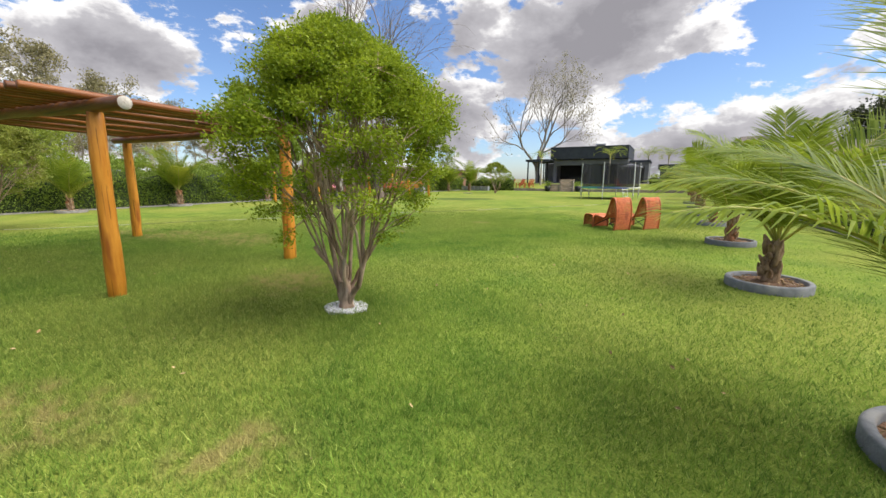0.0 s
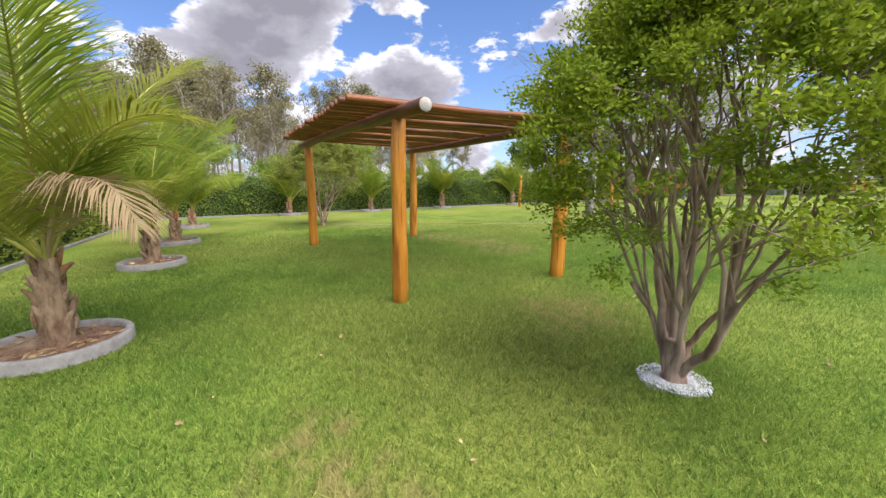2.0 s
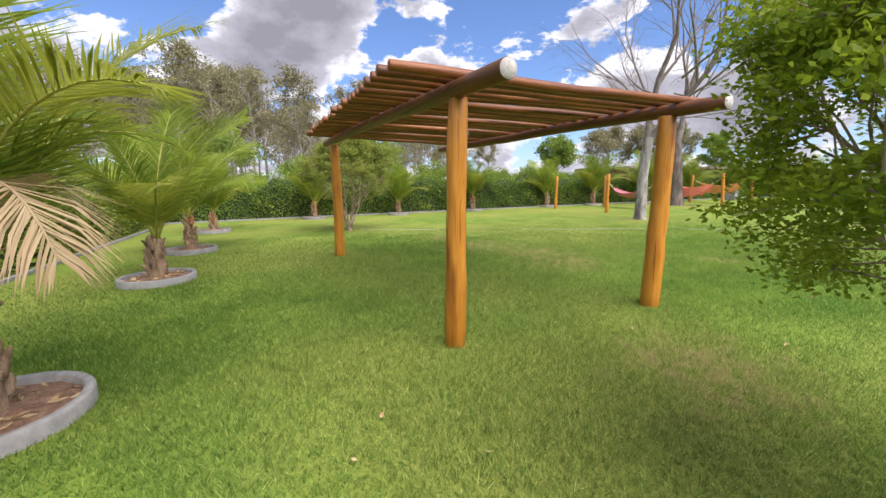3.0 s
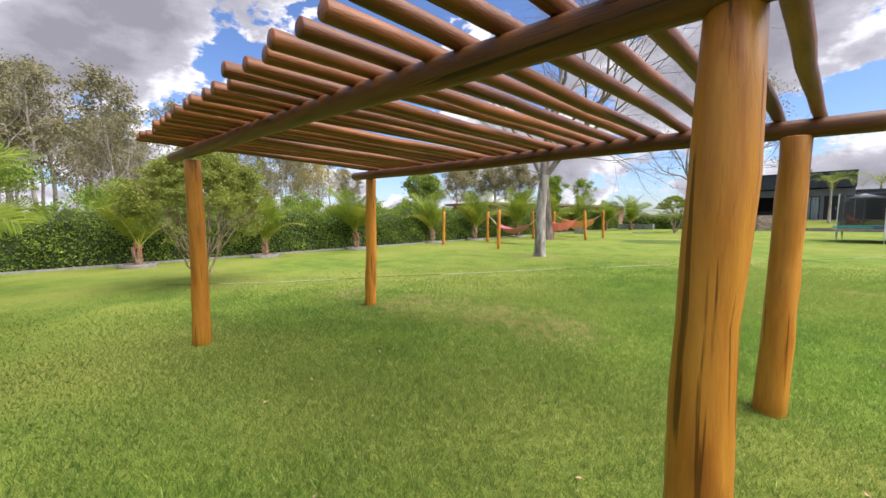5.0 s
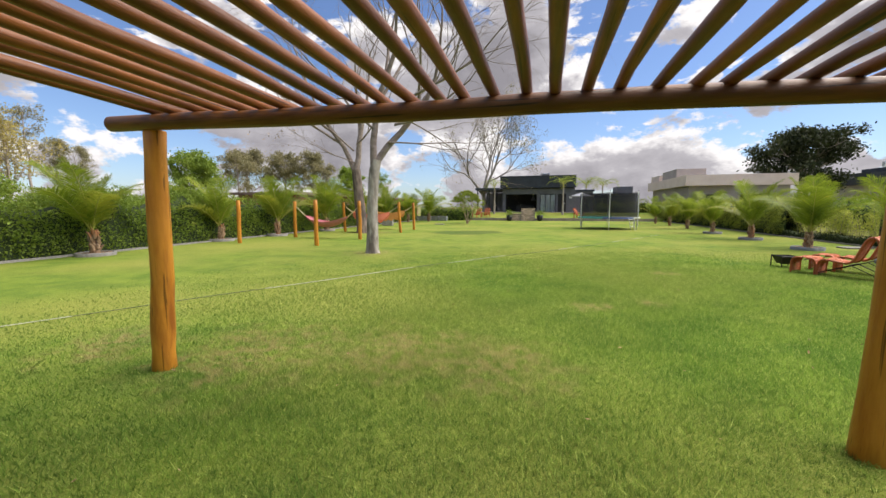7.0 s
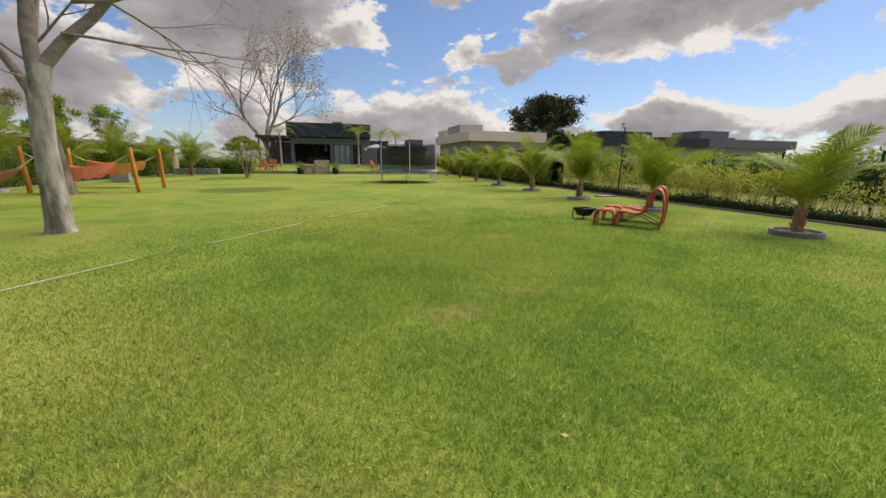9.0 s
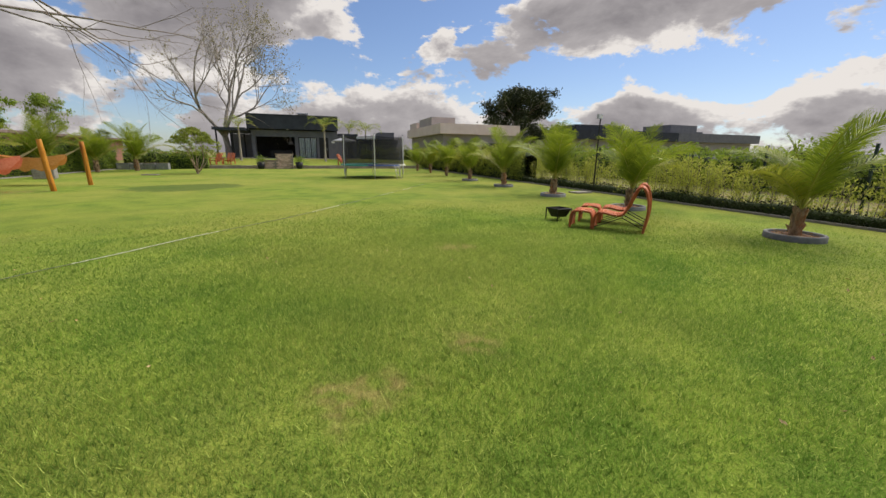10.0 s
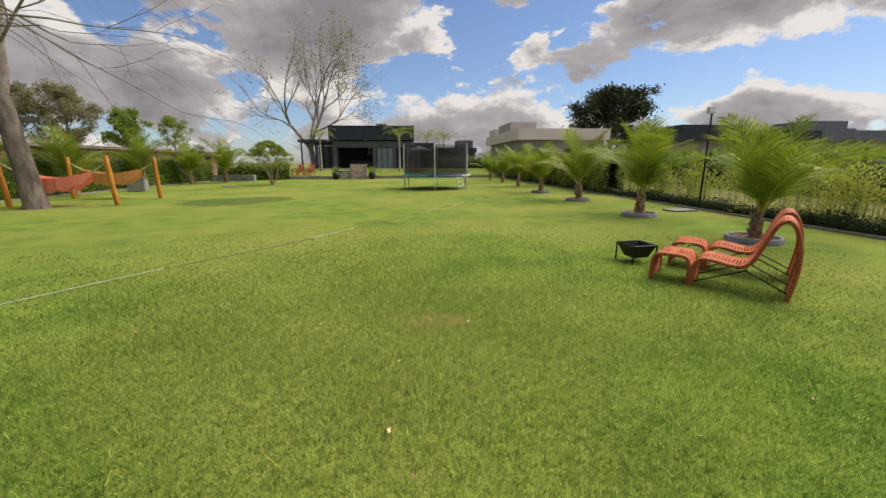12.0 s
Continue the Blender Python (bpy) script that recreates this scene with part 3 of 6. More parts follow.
def grass(most, near, reach):
    """Blades of cut grass, thinning out and widening away from the strip."""
    r = np.random.default_rng(3)
    vs = []
    for x0 in range(-24, 6, 2):
        for y0 in range(-4, 28, 2):
            d0 = max(near, strip_distance(np.array([x0 + 1.0]), np.array([y0 + 1.0]))[0] - 1.42)
            if d0 > reach:
                continue
            k = int(4 * most * (near / d0) ** 1.3)
            x, y = r.uniform(x0, x0 + 2, k), r.uniform(y0, y0 + 2, k)
            d = np.maximum(near, strip_distance(x, y))
            keep = (r.random(k) < (d0 / d) ** 1.3 * np.clip((reach - d) / 7, 0, 1)) & (d < reach) & (x < 5.1)
            x, y, d = x[keep], y[keep], d[keep]
            k = len(x)
            base = np.stack([x, y, np.full(k, -0.004)], -1)
            a = r.uniform(0, 2 * np.pi, k)
            w = 0.0062 * (d / near) ** 0.72
            s = np.stack([np.cos(a), np.sin(a), np.zeros(k)], -1) * (w * r.uniform(0.6, 1.3, k))[:, None] * 0.5
            tuft = np.sin(x * 31 + 2 * np.sin(y * 9)) * np.sin(y * 27 + 2 * np.sin(x * 11 + 1))
            patchy = 0.9 + 0.26 * tuft * (near / d) ** 2 + 0.22 * np.sin(x * 2.1 + np.sin(y * 1.7)) * np.sin(y * 2.4 + 1.3)
            hh = (0.054 - 0.036 * (d - near) / reach) * r.uniform(0.5, 1.25, k) * patchy
            lean = r.normal(size=(k, 2)) * 0.5
            tip = base + np.stack([lean[:, 0] * hh, lean[:, 1] * hh, hh], -1)
            vs.append(np.stack([base - s, base + s, tip], 1).reshape(-1, 3))
    v = np.concatenate(vs)
    gg = Geo()
    gg.add(v, np.arange(len(v)).reshape(-1, 3))
    return gg.obj("grass", M_BLADE, smooth=False)


tagged(grass(7200, 2.0, 10.0), "short green lawn grass blades, slightly dry in patches", "grass", kind="stuff")


# ---- pergola ----
def log_mesh(p0, p1, r0, r1, mat, seed, seg=14, steps=9, bend=0.012, end=None):
    """A debarked log with slight bends and a pale sawn end."""
    r = np.random.default_rng(seed)
    p0, p1 = np.array(p0, float), np.array(p1, float)
    t = np.linspace(0, 1, steps)
    pts = p0 + (p1 - p0) * t[:, None] + np.cumsum(r.normal(size=(steps, 3)), 0) * bend * np.sin(np.pi * t)[:, None]
    rad = np.linspace(r0, r1, steps) * (1 + r.normal(size=steps) * 0.025)
    d = (p1 - p0) / np.linalg.norm(p1 - p0)
    pts = np.vstack([pts[0] - d * 0.008, pts[0] - d * 0.007, pts, pts[-1] + d * 0.007, pts[-1] + d * 0.008])
    rad = np.concatenate([[0.001, rad[0] * 0.95], rad, [rad[-1] * 0.95, 0.001]])
    gg = Geo()
    gg.tube(pts, rad, seg, 0, caps=False, wob=0.012, seed=seed)
    gg.m[0][:seg] = 1
    gg.m[0][-seg:] = 1
    return gg, [mat, end or M_END]


pergola = thing("pergola", (-8.1, 3.05, 0), "varnished log pergola with pole slat roof on the lawn", "pergola")
PX, PY = 8.1, -3.05
for i, (x, y, top, r0) in enumerate(((-5.285, 1.768, 2.285, 0.104), (-5.30, 4.5, 2.275, 0.115), (-11.16, 4.45, 2.37, 0.110), (-10.89, 1.58, 2.42, 0.112))):
    tx, ty = ((0.045, 0.04), (0.06, 0.0), (0.12, 0.0), (0.06, 0.0))[i]
    gg, mm = log_mesh((x + PX, y + PY, -0.05), (x + tx + PX, y + ty + PY, top), r0, r0 * 0.84, M_POST, 20 + i, 16, 11, 0.006)
    p = gg.obj("post", mm, pergola, "orange-brown varnished log post")
    hk = Geo()
    hk.tube([(x + tx + PX, y + PY + 0.10, 2.02), (x + tx + PX, y + PY + 0.125, 2.02), (x + tx + PX, y + PY + 0.14, 1.99), (x + tx + PX, y + PY + 0.13, 1.955), (x + tx + PX, y + PY + 0.11, 1.95)], 0.006, 6)
    hk.box((x + tx + PX - 0.02, y + PY + 0.085, 1.98), (x + tx + PX + 0.02, y + PY + 0.105, 2.06))
    hk.obj("hook", M_STEEL, p, "galvanised hammock hook")
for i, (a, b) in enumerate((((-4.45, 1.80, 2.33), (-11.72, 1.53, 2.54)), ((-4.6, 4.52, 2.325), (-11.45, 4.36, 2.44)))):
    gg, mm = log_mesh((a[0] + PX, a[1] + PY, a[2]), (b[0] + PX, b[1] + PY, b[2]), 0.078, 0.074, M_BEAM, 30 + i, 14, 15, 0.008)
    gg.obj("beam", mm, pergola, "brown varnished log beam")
SLATS = 27
slat_meshes = []
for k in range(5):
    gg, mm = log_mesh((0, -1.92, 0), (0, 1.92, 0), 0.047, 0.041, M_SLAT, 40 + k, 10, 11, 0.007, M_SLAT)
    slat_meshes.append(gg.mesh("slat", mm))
for i in range(SLATS):
    x = -5.125 - i * 0.223
    s = new("slat", slat_meshes[i % 5])
    s.parent = pergola
    f = (-x - 4.6) / 6.9
    s.matrix_basis = pose(x + PX + rng.normal() * 0.012, 3.08 + PY - 0.1 * f + rng.normal() * 0.03, 2.449 + 0.155 * f + rng.normal() * 0.004, -0.2 - 1.9 * f, 0, rng.normal() * 0.35)


# ---- palms ----
def frond(length, az, el, bend, r, dead=False, yellow=False, leaflets=52, seed_twist=0.0):
    """One feather leaf: a bending stem with two rows of drooping leaflets."""
    gg = Geo()
    n = 14
    s = np.linspace(0, 1, n)
    ang = el - bend * s ** 1.6
    step = length / (n - 1)
    rad = np.concatenate([[0], np.cumsum(np.cos(ang[:-1]) * step)])
    zz = np.concatenate([[0], np.cumsum(np.sin(ang[:-1]) * step)])
    curve = seed_twist * s ** 2 * length
    ca, sa = np.cos(az), np.sin(az)
    pts = np.stack([rad * ca - curve * sa, rad * sa + curve * ca, zz], -1)
    gg.tube(pts, np.linspace(0.020, 0.004, n) * (0.7 + 0.15 * length), 5, 1, caps=False)
    k = leaflets
    twist = r.normal() * 0.35
    t = np.linspace(0.14, 0.995, k)
    vs, fs4, fs3 = [], [], []
    for side in (-1, 1):
        tt = np.clip(t + r.normal(size=k) * 0.004, 0, 1)
        idx = tt * (n - 1)
        a = np.minimum(idx.astype(int), n - 2)
        w = (idx - a)[:, None]
        base = pts[a] * (1 - w) + pts[a + 1] * w
        tan = pts[a + 1] - pts[a]
        tan /= np.linalg.norm(tan, axis=1)[:, None]
        lat = np.cross(tan, np.array([0, 0, 1.0]))
        lat /= np.linalg.norm(lat, axis=1)[:, None] + 1e-9
        nor = np.cross(lat, tan)
        roll_ = (twist * tt)[:, None]
        lat, nor = lat * np.cos(roll_) + nor * np.sin(roll_), nor * np.cos(roll_) - lat * np.sin(roll_)
        ll = length * 0.31 * np.sin(np.pi * np.clip(tt * 0.86 + 0.12, 0, 1)) ** 0.6 * r.uniform(0.9, 1.1, k) + 0.05
        sweep = (0.78 + 0.55 * tt + r.normal(size=k) * 0.07)[:, None]
        d = lat * side + tan * sweep + nor * (0.22 + r.normal(size=k) * 0.08)[:, None]
        d /= np.linalg.norm(d, axis=1)[:, None]
        droop = np.array([0, 0, -1.0]) * (0.95 if dead else 0.42) * r.uniform(0.5, 1.5, k)[:, None]
        m1 = base + d * (ll * 0.5)[:, None] + droop * (ll * 0.12)[:, None]
        d2 = d + droop * 0.9
        d2 /= np.linalg.norm(d2, axis=1)[:, None]
        tip = m1 + d2 * (ll * 0.5)[:, None]
        wv = np.cross(d, nor)
        wv /= np.linalg.norm(wv, axis=1)[:, None] + 1e-9
        hw = 0.0042 + 0.0022 * length * (0.6 if dead else 1)
        vs.append(np.stack([base - wv * hw * 0.5, base + wv * hw * 0.5, m1 + wv * hw, m1 - wv * hw, tip], 1).reshape(-1, 3))
    v = np.concatenate(vs)
    k2 = len(v) // 5
    o = np.arange(k2)[:, None] * 5
    gg.add(v, o + np.array([[0, 1, 2, 3]]), 0)
    gg.f.append(gg.f[-1][:, :1] + np.array([[3, 2, 4]]))
    gg.m.append(np.zeros(k2))
    return gg, [M_DEAD if dead else (M_FROND_Y if yellow else M_FROND), M_DEAD if dead else M_RACHIS]


def palm_trunk(h, r0, r, boots=24):
    gg = Geo()
    n = 9
    t = np.linspace(0, 1, n)
    pts = np.stack([0.05 * np.sin(t * 2.5), 0.03 * t, -0.05 + (h + 0.05) * t], -1)
    gg.tube(pts, r0 * (1.35 - 0.75 * t) * (1 + 0.06 * r.normal(size=n)), 12, 0, wob=0.07, seed=int(r.integers(999)))
    for i in range(boots):
        a, z = i * 2.4 + r.normal() * 0.2, h * (0.12 + 0.8 * i / boots)
        rr = r0 * (1.35 - 0.75 * z / h)
        d = np.array([np.cos(a), np.sin(a), 0])
        ln = 0.09 + 0.14 * r.random()
        p = d * rr * 0.8 + np.array([0, 0, z])
        q = [p, p + d * 0.04 + np.array([0, 0, ln * 0.6]), p + d * (0.03 + 0.05 * r.random()) + np.array([r.normal() * 0.02, r.normal() * 0.02, ln])]
        gg.tube(q, [0.045, 0.034, 0.012], 6, 0, wob=0.1, seed=i)
    return gg


def palm(name, loc, trunk_h, r0, count, length, seed, label, dead=0, yellow=1, group="young coconut palms", top_el=1.5, low_el=0.92, given=()):
    r = np.random.default_rng(seed)
    root = thing(name, loc, label, "palm tree", group)
    palm_trunk(trunk_h, r0, r).obj("trunk", M_PALM_BARK, root, "fibrous brown trunk with old leaf bases")
    for i in range(count):
        f = i / (count - 1)
        el = top_el - (top_el - low_el) * f ** 1.5 + r.normal() * 0.06
        is_dead = i >= count - dead
        if given:
            az, el, bend, ln, look_ = given[i]
            gg, mm = frond(ln, radians(az), radians(el), radians(bend), r, look_ == "dead", look_ == "yellow", 104, r.normal() * 0.06)
            gg.obj("frond", mm, root, "dry brown frond" if look_ == "dead" else "").location = (0.05, 0.03, trunk_h - 0.06)
            continue
        gg, mm = frond(length * 0.93 * r.uniform(0.85, 1.1) * (0.6 if i == 0 else 1), i * 2.399 + seed + r.normal() * 0.15, el, 0.45 + 0.75 * f + r.random() * 0.3 + (0.9 if is_dead else 0),
                       r, is_dead, (not is_dead) and i >= count - dead - yellow, 86, r.normal() * 0.10)
        ob = gg.obj("frond", mm, root, "dry brown frond" if is_dead else "")
        ob.location = (0.05, 0.03, trunk_h - 0.06)
    return root


def planter_ring(loc, radius=0.5, mat=None, group="palm planting rings"):
    root = thing("planting_ring", loc, "low round concrete kerb ring filled with soil", "planter", group)
    gg = Geo()
    a = np.linspace(0, 2 * np.pi, 41)[:-1]
    prof = [(radius, -0.03), (radius, 0.105), (radius - 0.012, 0.12), (radius - 0.058, 0.12), (radius - 0.07, 0.108), (radius - 0.07, -0.03)]
    ring = np.array([[(p * np.cos(t), p * np.sin(t), z) for p, z in prof] for t in a])
    k = len(prof)
    fs = [(i * k + j, ((i + 1) % 40) * k + j, ((i + 1) % 40) * k + j + 1, i * k + j + 1) for i in range(40) for j in range(k - 1)]
    gg.add(ring.reshape(-1, 3), fs)
    gg.obj("kerb", mat or M_RING, root)
    sg = Geo()
    rr = np.linspace(0, radius - 0.068, 6)
    pts = [(0, 0, 0.10)]
    for q in rr[1:]:
        pts += [(q * np.cos(t), q * np.sin(t), 0.095 - 0.05 * (q / radius) ** 2 + rng.normal() * 0.008) for t in a]
    f3 = [(0, 1 + i, 1 + (i + 1) % 40) for i in range(40)]
    sg.add(pts, f3)
    sg.f.append(np.array([(1 + j * 40 + i, 1 + (j + 1) * 40 + i, 1 + (j + 1) * 40 + (i + 1) % 40, 1 + j * 40 + (i + 1) % 40) for j in range(4) for i in range(40)]))
    sg.m.append(np.zeros(160))
    k = 70
    la, lr = rng.uniform(0, 2 * np.pi, k), (radius - 0.1) * np.sqrt(rng.random(k))
    lt = Geo()
    lt.leaves(np.stack([lr * np.cos(la), lr * np.sin(la), np.full(k, 0.10)], -1), rng.normal(size=(k, 3)) * np.array([1, 1, 0.15]), 0.11, 0.022)
    tagged(lt.obj("litter", M_DEADLEAF, root), kind="stuff")
    sg.obj("soil", M_SOIL, root, "red-brown bare soil")
    return root


LBL = "young coconut palm with arching green fronds in a kerb ring"
palm_a = palm("coconut_palm", (-5.45, -1.62, 0.05), 0.85, 0.105, 12, 2.7, 3, "young coconut palm with yellowing and dry drooping fronds", 1, 2,
              given=((200, 86, 22, 3.1, "green"), (128, 66, 45, 3.0, "yellow"), (20, 72, 75, 2.6, "green"), (250, 68, 60, 2.8, "green"), (310, 66, 62, 2.7, "green"), (170, 60, 70, 2.6, "green"),
                     (280, 50, 75, 2.5, "green"), (218, 48, 75, 2.5, "green"), (350, 45, 70, 2.3, "yellow"), (95, 80, 120, 1.9, "green"), (38, 66, 150, 1.9, "dead"), (66, 74, 108, 2.3, "yellow")))
palm_b = palm("coconut_palm", (2.22, 6.52, 0.05), 0.62, 0.085, 11, 2.4, 11, LBL, 0, 2,
              given=((186, 58, 64, 1.8, "yellow"), (160, 70, 48, 2.1, "green"), (104, 84, 22, 1.9, "green"), (22, 64, 42, 2.3, "green"), (62, 76, 45, 2.1, "green"), (250, 70, 60, 1.8, "green"),
                     (300, 64, 65, 1.9, "green"), (338, 50, 70, 1.9, "yellow"), (214, 70, 72, 1.6, "green"), (126, 60, 65, 1.9, "green"), (275, 83, 30, 1.6, "green")))
palm_c = palm("coconut_palm", (2.3, 19.25, 0.05), 0.62, 0.09, 12, 2.45, 19, LBL, 0, 1)
palm_d = palm("coconut_palm", (-22.1, 6.5, 0.05), 0.60, 0.08, 11, 2.2, 27, LBL, 0, 2)
palm_n = palm("coconut_palm", (2.42, 2.5, 0.05), 0.6, 0.10, 8, 2.5, 35, LBL, 0, 1,
              given=((174, 52, 68, 2.0, "green"), (146, 58, 62, 2.0, "green"), (110, 78, 40, 2.5, "green"), (200, 44, 60, 2.0, "green"), (60, 66, 60, 2.3, "green"), (10, 60, 62, 2.3, "yellow"),
                     (300, 70, 60, 2.3, "green"), (255, 62, 80, 1.9, "green")))
kinds = [palm_a, palm_b, palm_c, palm_d]
PALMS = [(-9.87, -1.62, 1, 40, 1.15), (-13.2, -1.64, 0, 200, 0.95), (-17.9, -1.7, 2, 80, 1.0),
         (2.3, 10.8, 1, 200, 0.95), (2.35, 15.3, 2, 300, 0.9), (2.5, 24.0, 2, 60, 1.05), (2.5, 28.6, 3, 140, 1.0),
         (2.9, 34.3, 2, 250, 1.0), (3.0, 39.0, 3, 10, 1.05), (3.0, 43.5, 2, 100, 0.95),
         (-22.0, 2.15, 3, 60, 1.15), (-22.4, 11.2, 1, 160, 1.3), (-22.8, 17.0, 3, 230, 1.2), (-22.4, 20.6, 3, 20, 1.3), (-22.2, 25.5, 2, 200, 1.35),
         (-22.2, 30.5, 3, 300, 1.35), (-22.2, 36.0, 3, 120, 1.4), (-22.0, 41.5, 1, 60, 1.3), (-20.4, 44.0, 2, 330, 1.35)]
for x, y, k, a, s in PALMS:
    copy_thing(kinds[k], pose(x, y, 0.05, 0, 0, a) @ Matrix.Scale(s, 4))
ring0 = planter_ring((2.22, 6.52, 0), 0.5)
for x, y in [(2.3, 19.25), (2.42, 2.5)] + [(p[0], p[1]) for p in PALMS if p[0] > 0 and p[1] < 30]:
    copy_thing(ring0, pose(x, y, 0, 0, 0, x * 50))
ring1 = planter_ring((-5.45, -1.62, 0), 0.56, M_CONC)
for x, y in [(-22.1, 6.5)] + [(p[0], p[1]) for p in PALMS if p[0] < 0 and p[1] < 30]:
    copy_thing(ring1, pose(x, y, 0, 0, 0, x * 50))


# ---- shrub trees with many stems ----
def shrub_tree(name, loc, height, width, seed, label, stems, leaf_mat, leaf_count, leaf_len, clumps, low=0.3, group="", inner=0.55):
    """Stems that fan out from one foot; leaf sprays in the outer part of the crown."""
    r = np.random.default_rng(seed)
    root = thing(name, loc, label, "tree", group)
    tg, lg = Geo(), Geo()
    tg.tube([(0, 0, -0.06), (0.01, 0, 0.08), (0, 0.01, 0.22), (0.0, 0.0, 0.34)], [0.115, 0.082, 0.07, 0.055], 12, wob=0.08, seed=seed)

    def crown_radius(z):
        t = (z / height - low) / (1 - low)
        return width * np.where(t < 0.45, 0.62 + 0.38 * np.sin(np.clip(t, 0, 1) / 0.45 * np.pi / 2), np.cos(np.clip((t - 0.45) / 0.55, 0, 1) * np.pi / 2) ** 0.62)

    lines, mains = [], 9
    forks = []
    for m in range(mains):
        # thick crooked stems from the foot to the first forks
        a = m * 2 * np.pi / mains + r.normal() * 0.2
        rf, zf = width * r.uniform(0.10, 0.30), height * r.uniform(0.20, 0.34)
        if m == 0:
            rf, zf = width * 0.36, height * 0.24
        start, end = np.array([np.cos(a) * 0.045, np.sin(a) * 0.045, 0.05 + 0.05 * r.random()]), np.array([np.cos(a) * rf, np.sin(a) * rf, zf])
        t = np.linspace(0, 1, 8)[:, None]
        pts = start + (end - start) * t + np.cumsum(r.normal(size=(8, 3)), 0) * 0.016 * np.sin(np.pi * t) - np.array([0, 0, 0.05]) * np.sin(np.pi * t) * (rf / width)
        r1 = r.uniform(0.023, 0.035)
        tg.tube(pts, np.linspace(r1 * 1.15, r1 * 0.72, 8), 9, caps=False, wob=0.07, seed=m)
        forks.append((pts, a, r1))
    for i in range(stems):
        pts0, a0, r1 = forks[i % mains]
        a = a0 + r.normal() * 0.34
        out = np.sqrt((i + 0.5) / stems)
        zt = height * (0.93 - 0.38 * out ** 2) * r.uniform(0.9, 1.03)
        rt = float(crown_radius(zt)) * out * 0.85
        end = np.array([np.cos(a) * rt, np.sin(a) * rt, zt])
        start = pts0[-1] if i % 3 else pts0[5]
        t = np.linspace(0, 1, 12)[:, None]
        bow = (pts0[-1] - pts0[-3]) * 1.3 * np.sin(np.pi * t) * (1 - t)
        pts = start + (end - start) * t + bow + np.cumsum(r.normal(size=(12, 3)), 0) * 0.021 * np.sin(np.pi * t)
        r0 = r1 * r.uniform(0.42, 0.66)
        tg.tube(pts, np.linspace(r0, 0.006, 12), 7, caps=False, wob=0.06, seed=i)
        lines.append(pts)
        for _ in range(4):
            j = int(r.integers(1, 9))
            dd = pts[j + 1] - pts[j]
            dd = dd / np.linalg.norm(dd) + r.normal(size=3) * 0.42
            dd[2] = max(dd[2], 0.45)
            q, _d = limb(pts[j], dd, height * r.uniform(0.14, 0.30), 5, r, 0.16, 0.05)
            tg.tube(q, np.linspace(r0 * 0.45, 0.0035, 6), 5, caps=False)
            lines.append(q)
    nodes = np.concatenate([q[2:] for q in lines])
    cs, ds = [], []
    made = 0
    while made < clumps:
        z = height * (low + (1 - low) * r.random() ** 0.75)
        cr_ = float(crown_radius(z))
        a = r.uniform(0, 2 * np.pi)
        bump = 1 + 0.32 * noise.noise((np.cos(a) * 1.7, np.sin(a) * 1.7, z * 1.7 + seed)) + (0.12 * r.random() if r.random() < 0.12 else 0)
        t = (z / height - low) / (1 - low)
        q = np.sqrt(r.uniform(inner * (1.0 - 0.9 * max(0, t - 0.35)), 1.0) ** 1.3) * bump
        if t < 0.55 and (r.random() > 0.10 + 0.95 * t or q < 0.8):
            continue
        c = np.array([np.cos(a) * cr_ * q, np.sin(a) * cr_ * q, z])
        near = nodes[np.argmin(np.sum((nodes - c) ** 2, 1) + 0.4 * np.maximum(0, nodes[:, 2] - c[2]))]
        mid_p = (near + c) / 2 + r.normal(size=3) * 0.04
        tg.tube([near, mid_p, c], [0.006, 0.0045, 0.002], 3, caps=False)
        out_d = (c - near) / (np.linalg.norm(c - near) + 1e-6)
        k = leaf_count // clumps
        w = r.random(k)[:, None]
        p = mid_p * (1 - w) + c * w + r.normal(size=(k, 3)) * np.array([0.068, 0.068, 0.038])
        d = out_d * 0.5 + r.normal(size=(k, 3)) * np.array([0.8, 0.8, 0.4]) + np.array([0, 0, 0.12])
        cs.append(p)
        ds.append(d)
        made += 1
    lg.leaves(np.concatenate(cs), np.concatenate(ds), leaf_len, leaf_len * 0.52, 0, 0.18, r)
    tg.obj("trunk", M_MYRTLE_BARK, root, "many smooth brown stems")
    lg.obj("crown", leaf_mat, root, "dense small bright green leaves")
    return root


shrub_tree("shrub_tree", (-2.32, 2.86, 0), 3.1, 1.14, 5, "multi-stemmed small tree with bright green crown on the lawn", 32, M_BUSH_LEAF, 120000, 0.037, 700, 0.27, "", 0.66)
shrub_tree("shrub_tree", (-15.9, 2.72, 0), 3.3, 1.65, 8, "multi-stemmed small tree with thin green crown near the hedge", 22, M_OLIVE_LEAF, 50000, 0.064, 520, 0.22)
shrub_tree("shrub_tree", (-14.9, 39.0, 0), 3.2, 1.7, 12, "small round green tree on the far lawn", 12, M_BUSH_LEAF2, 12000, 0.10, 260, 0.3)

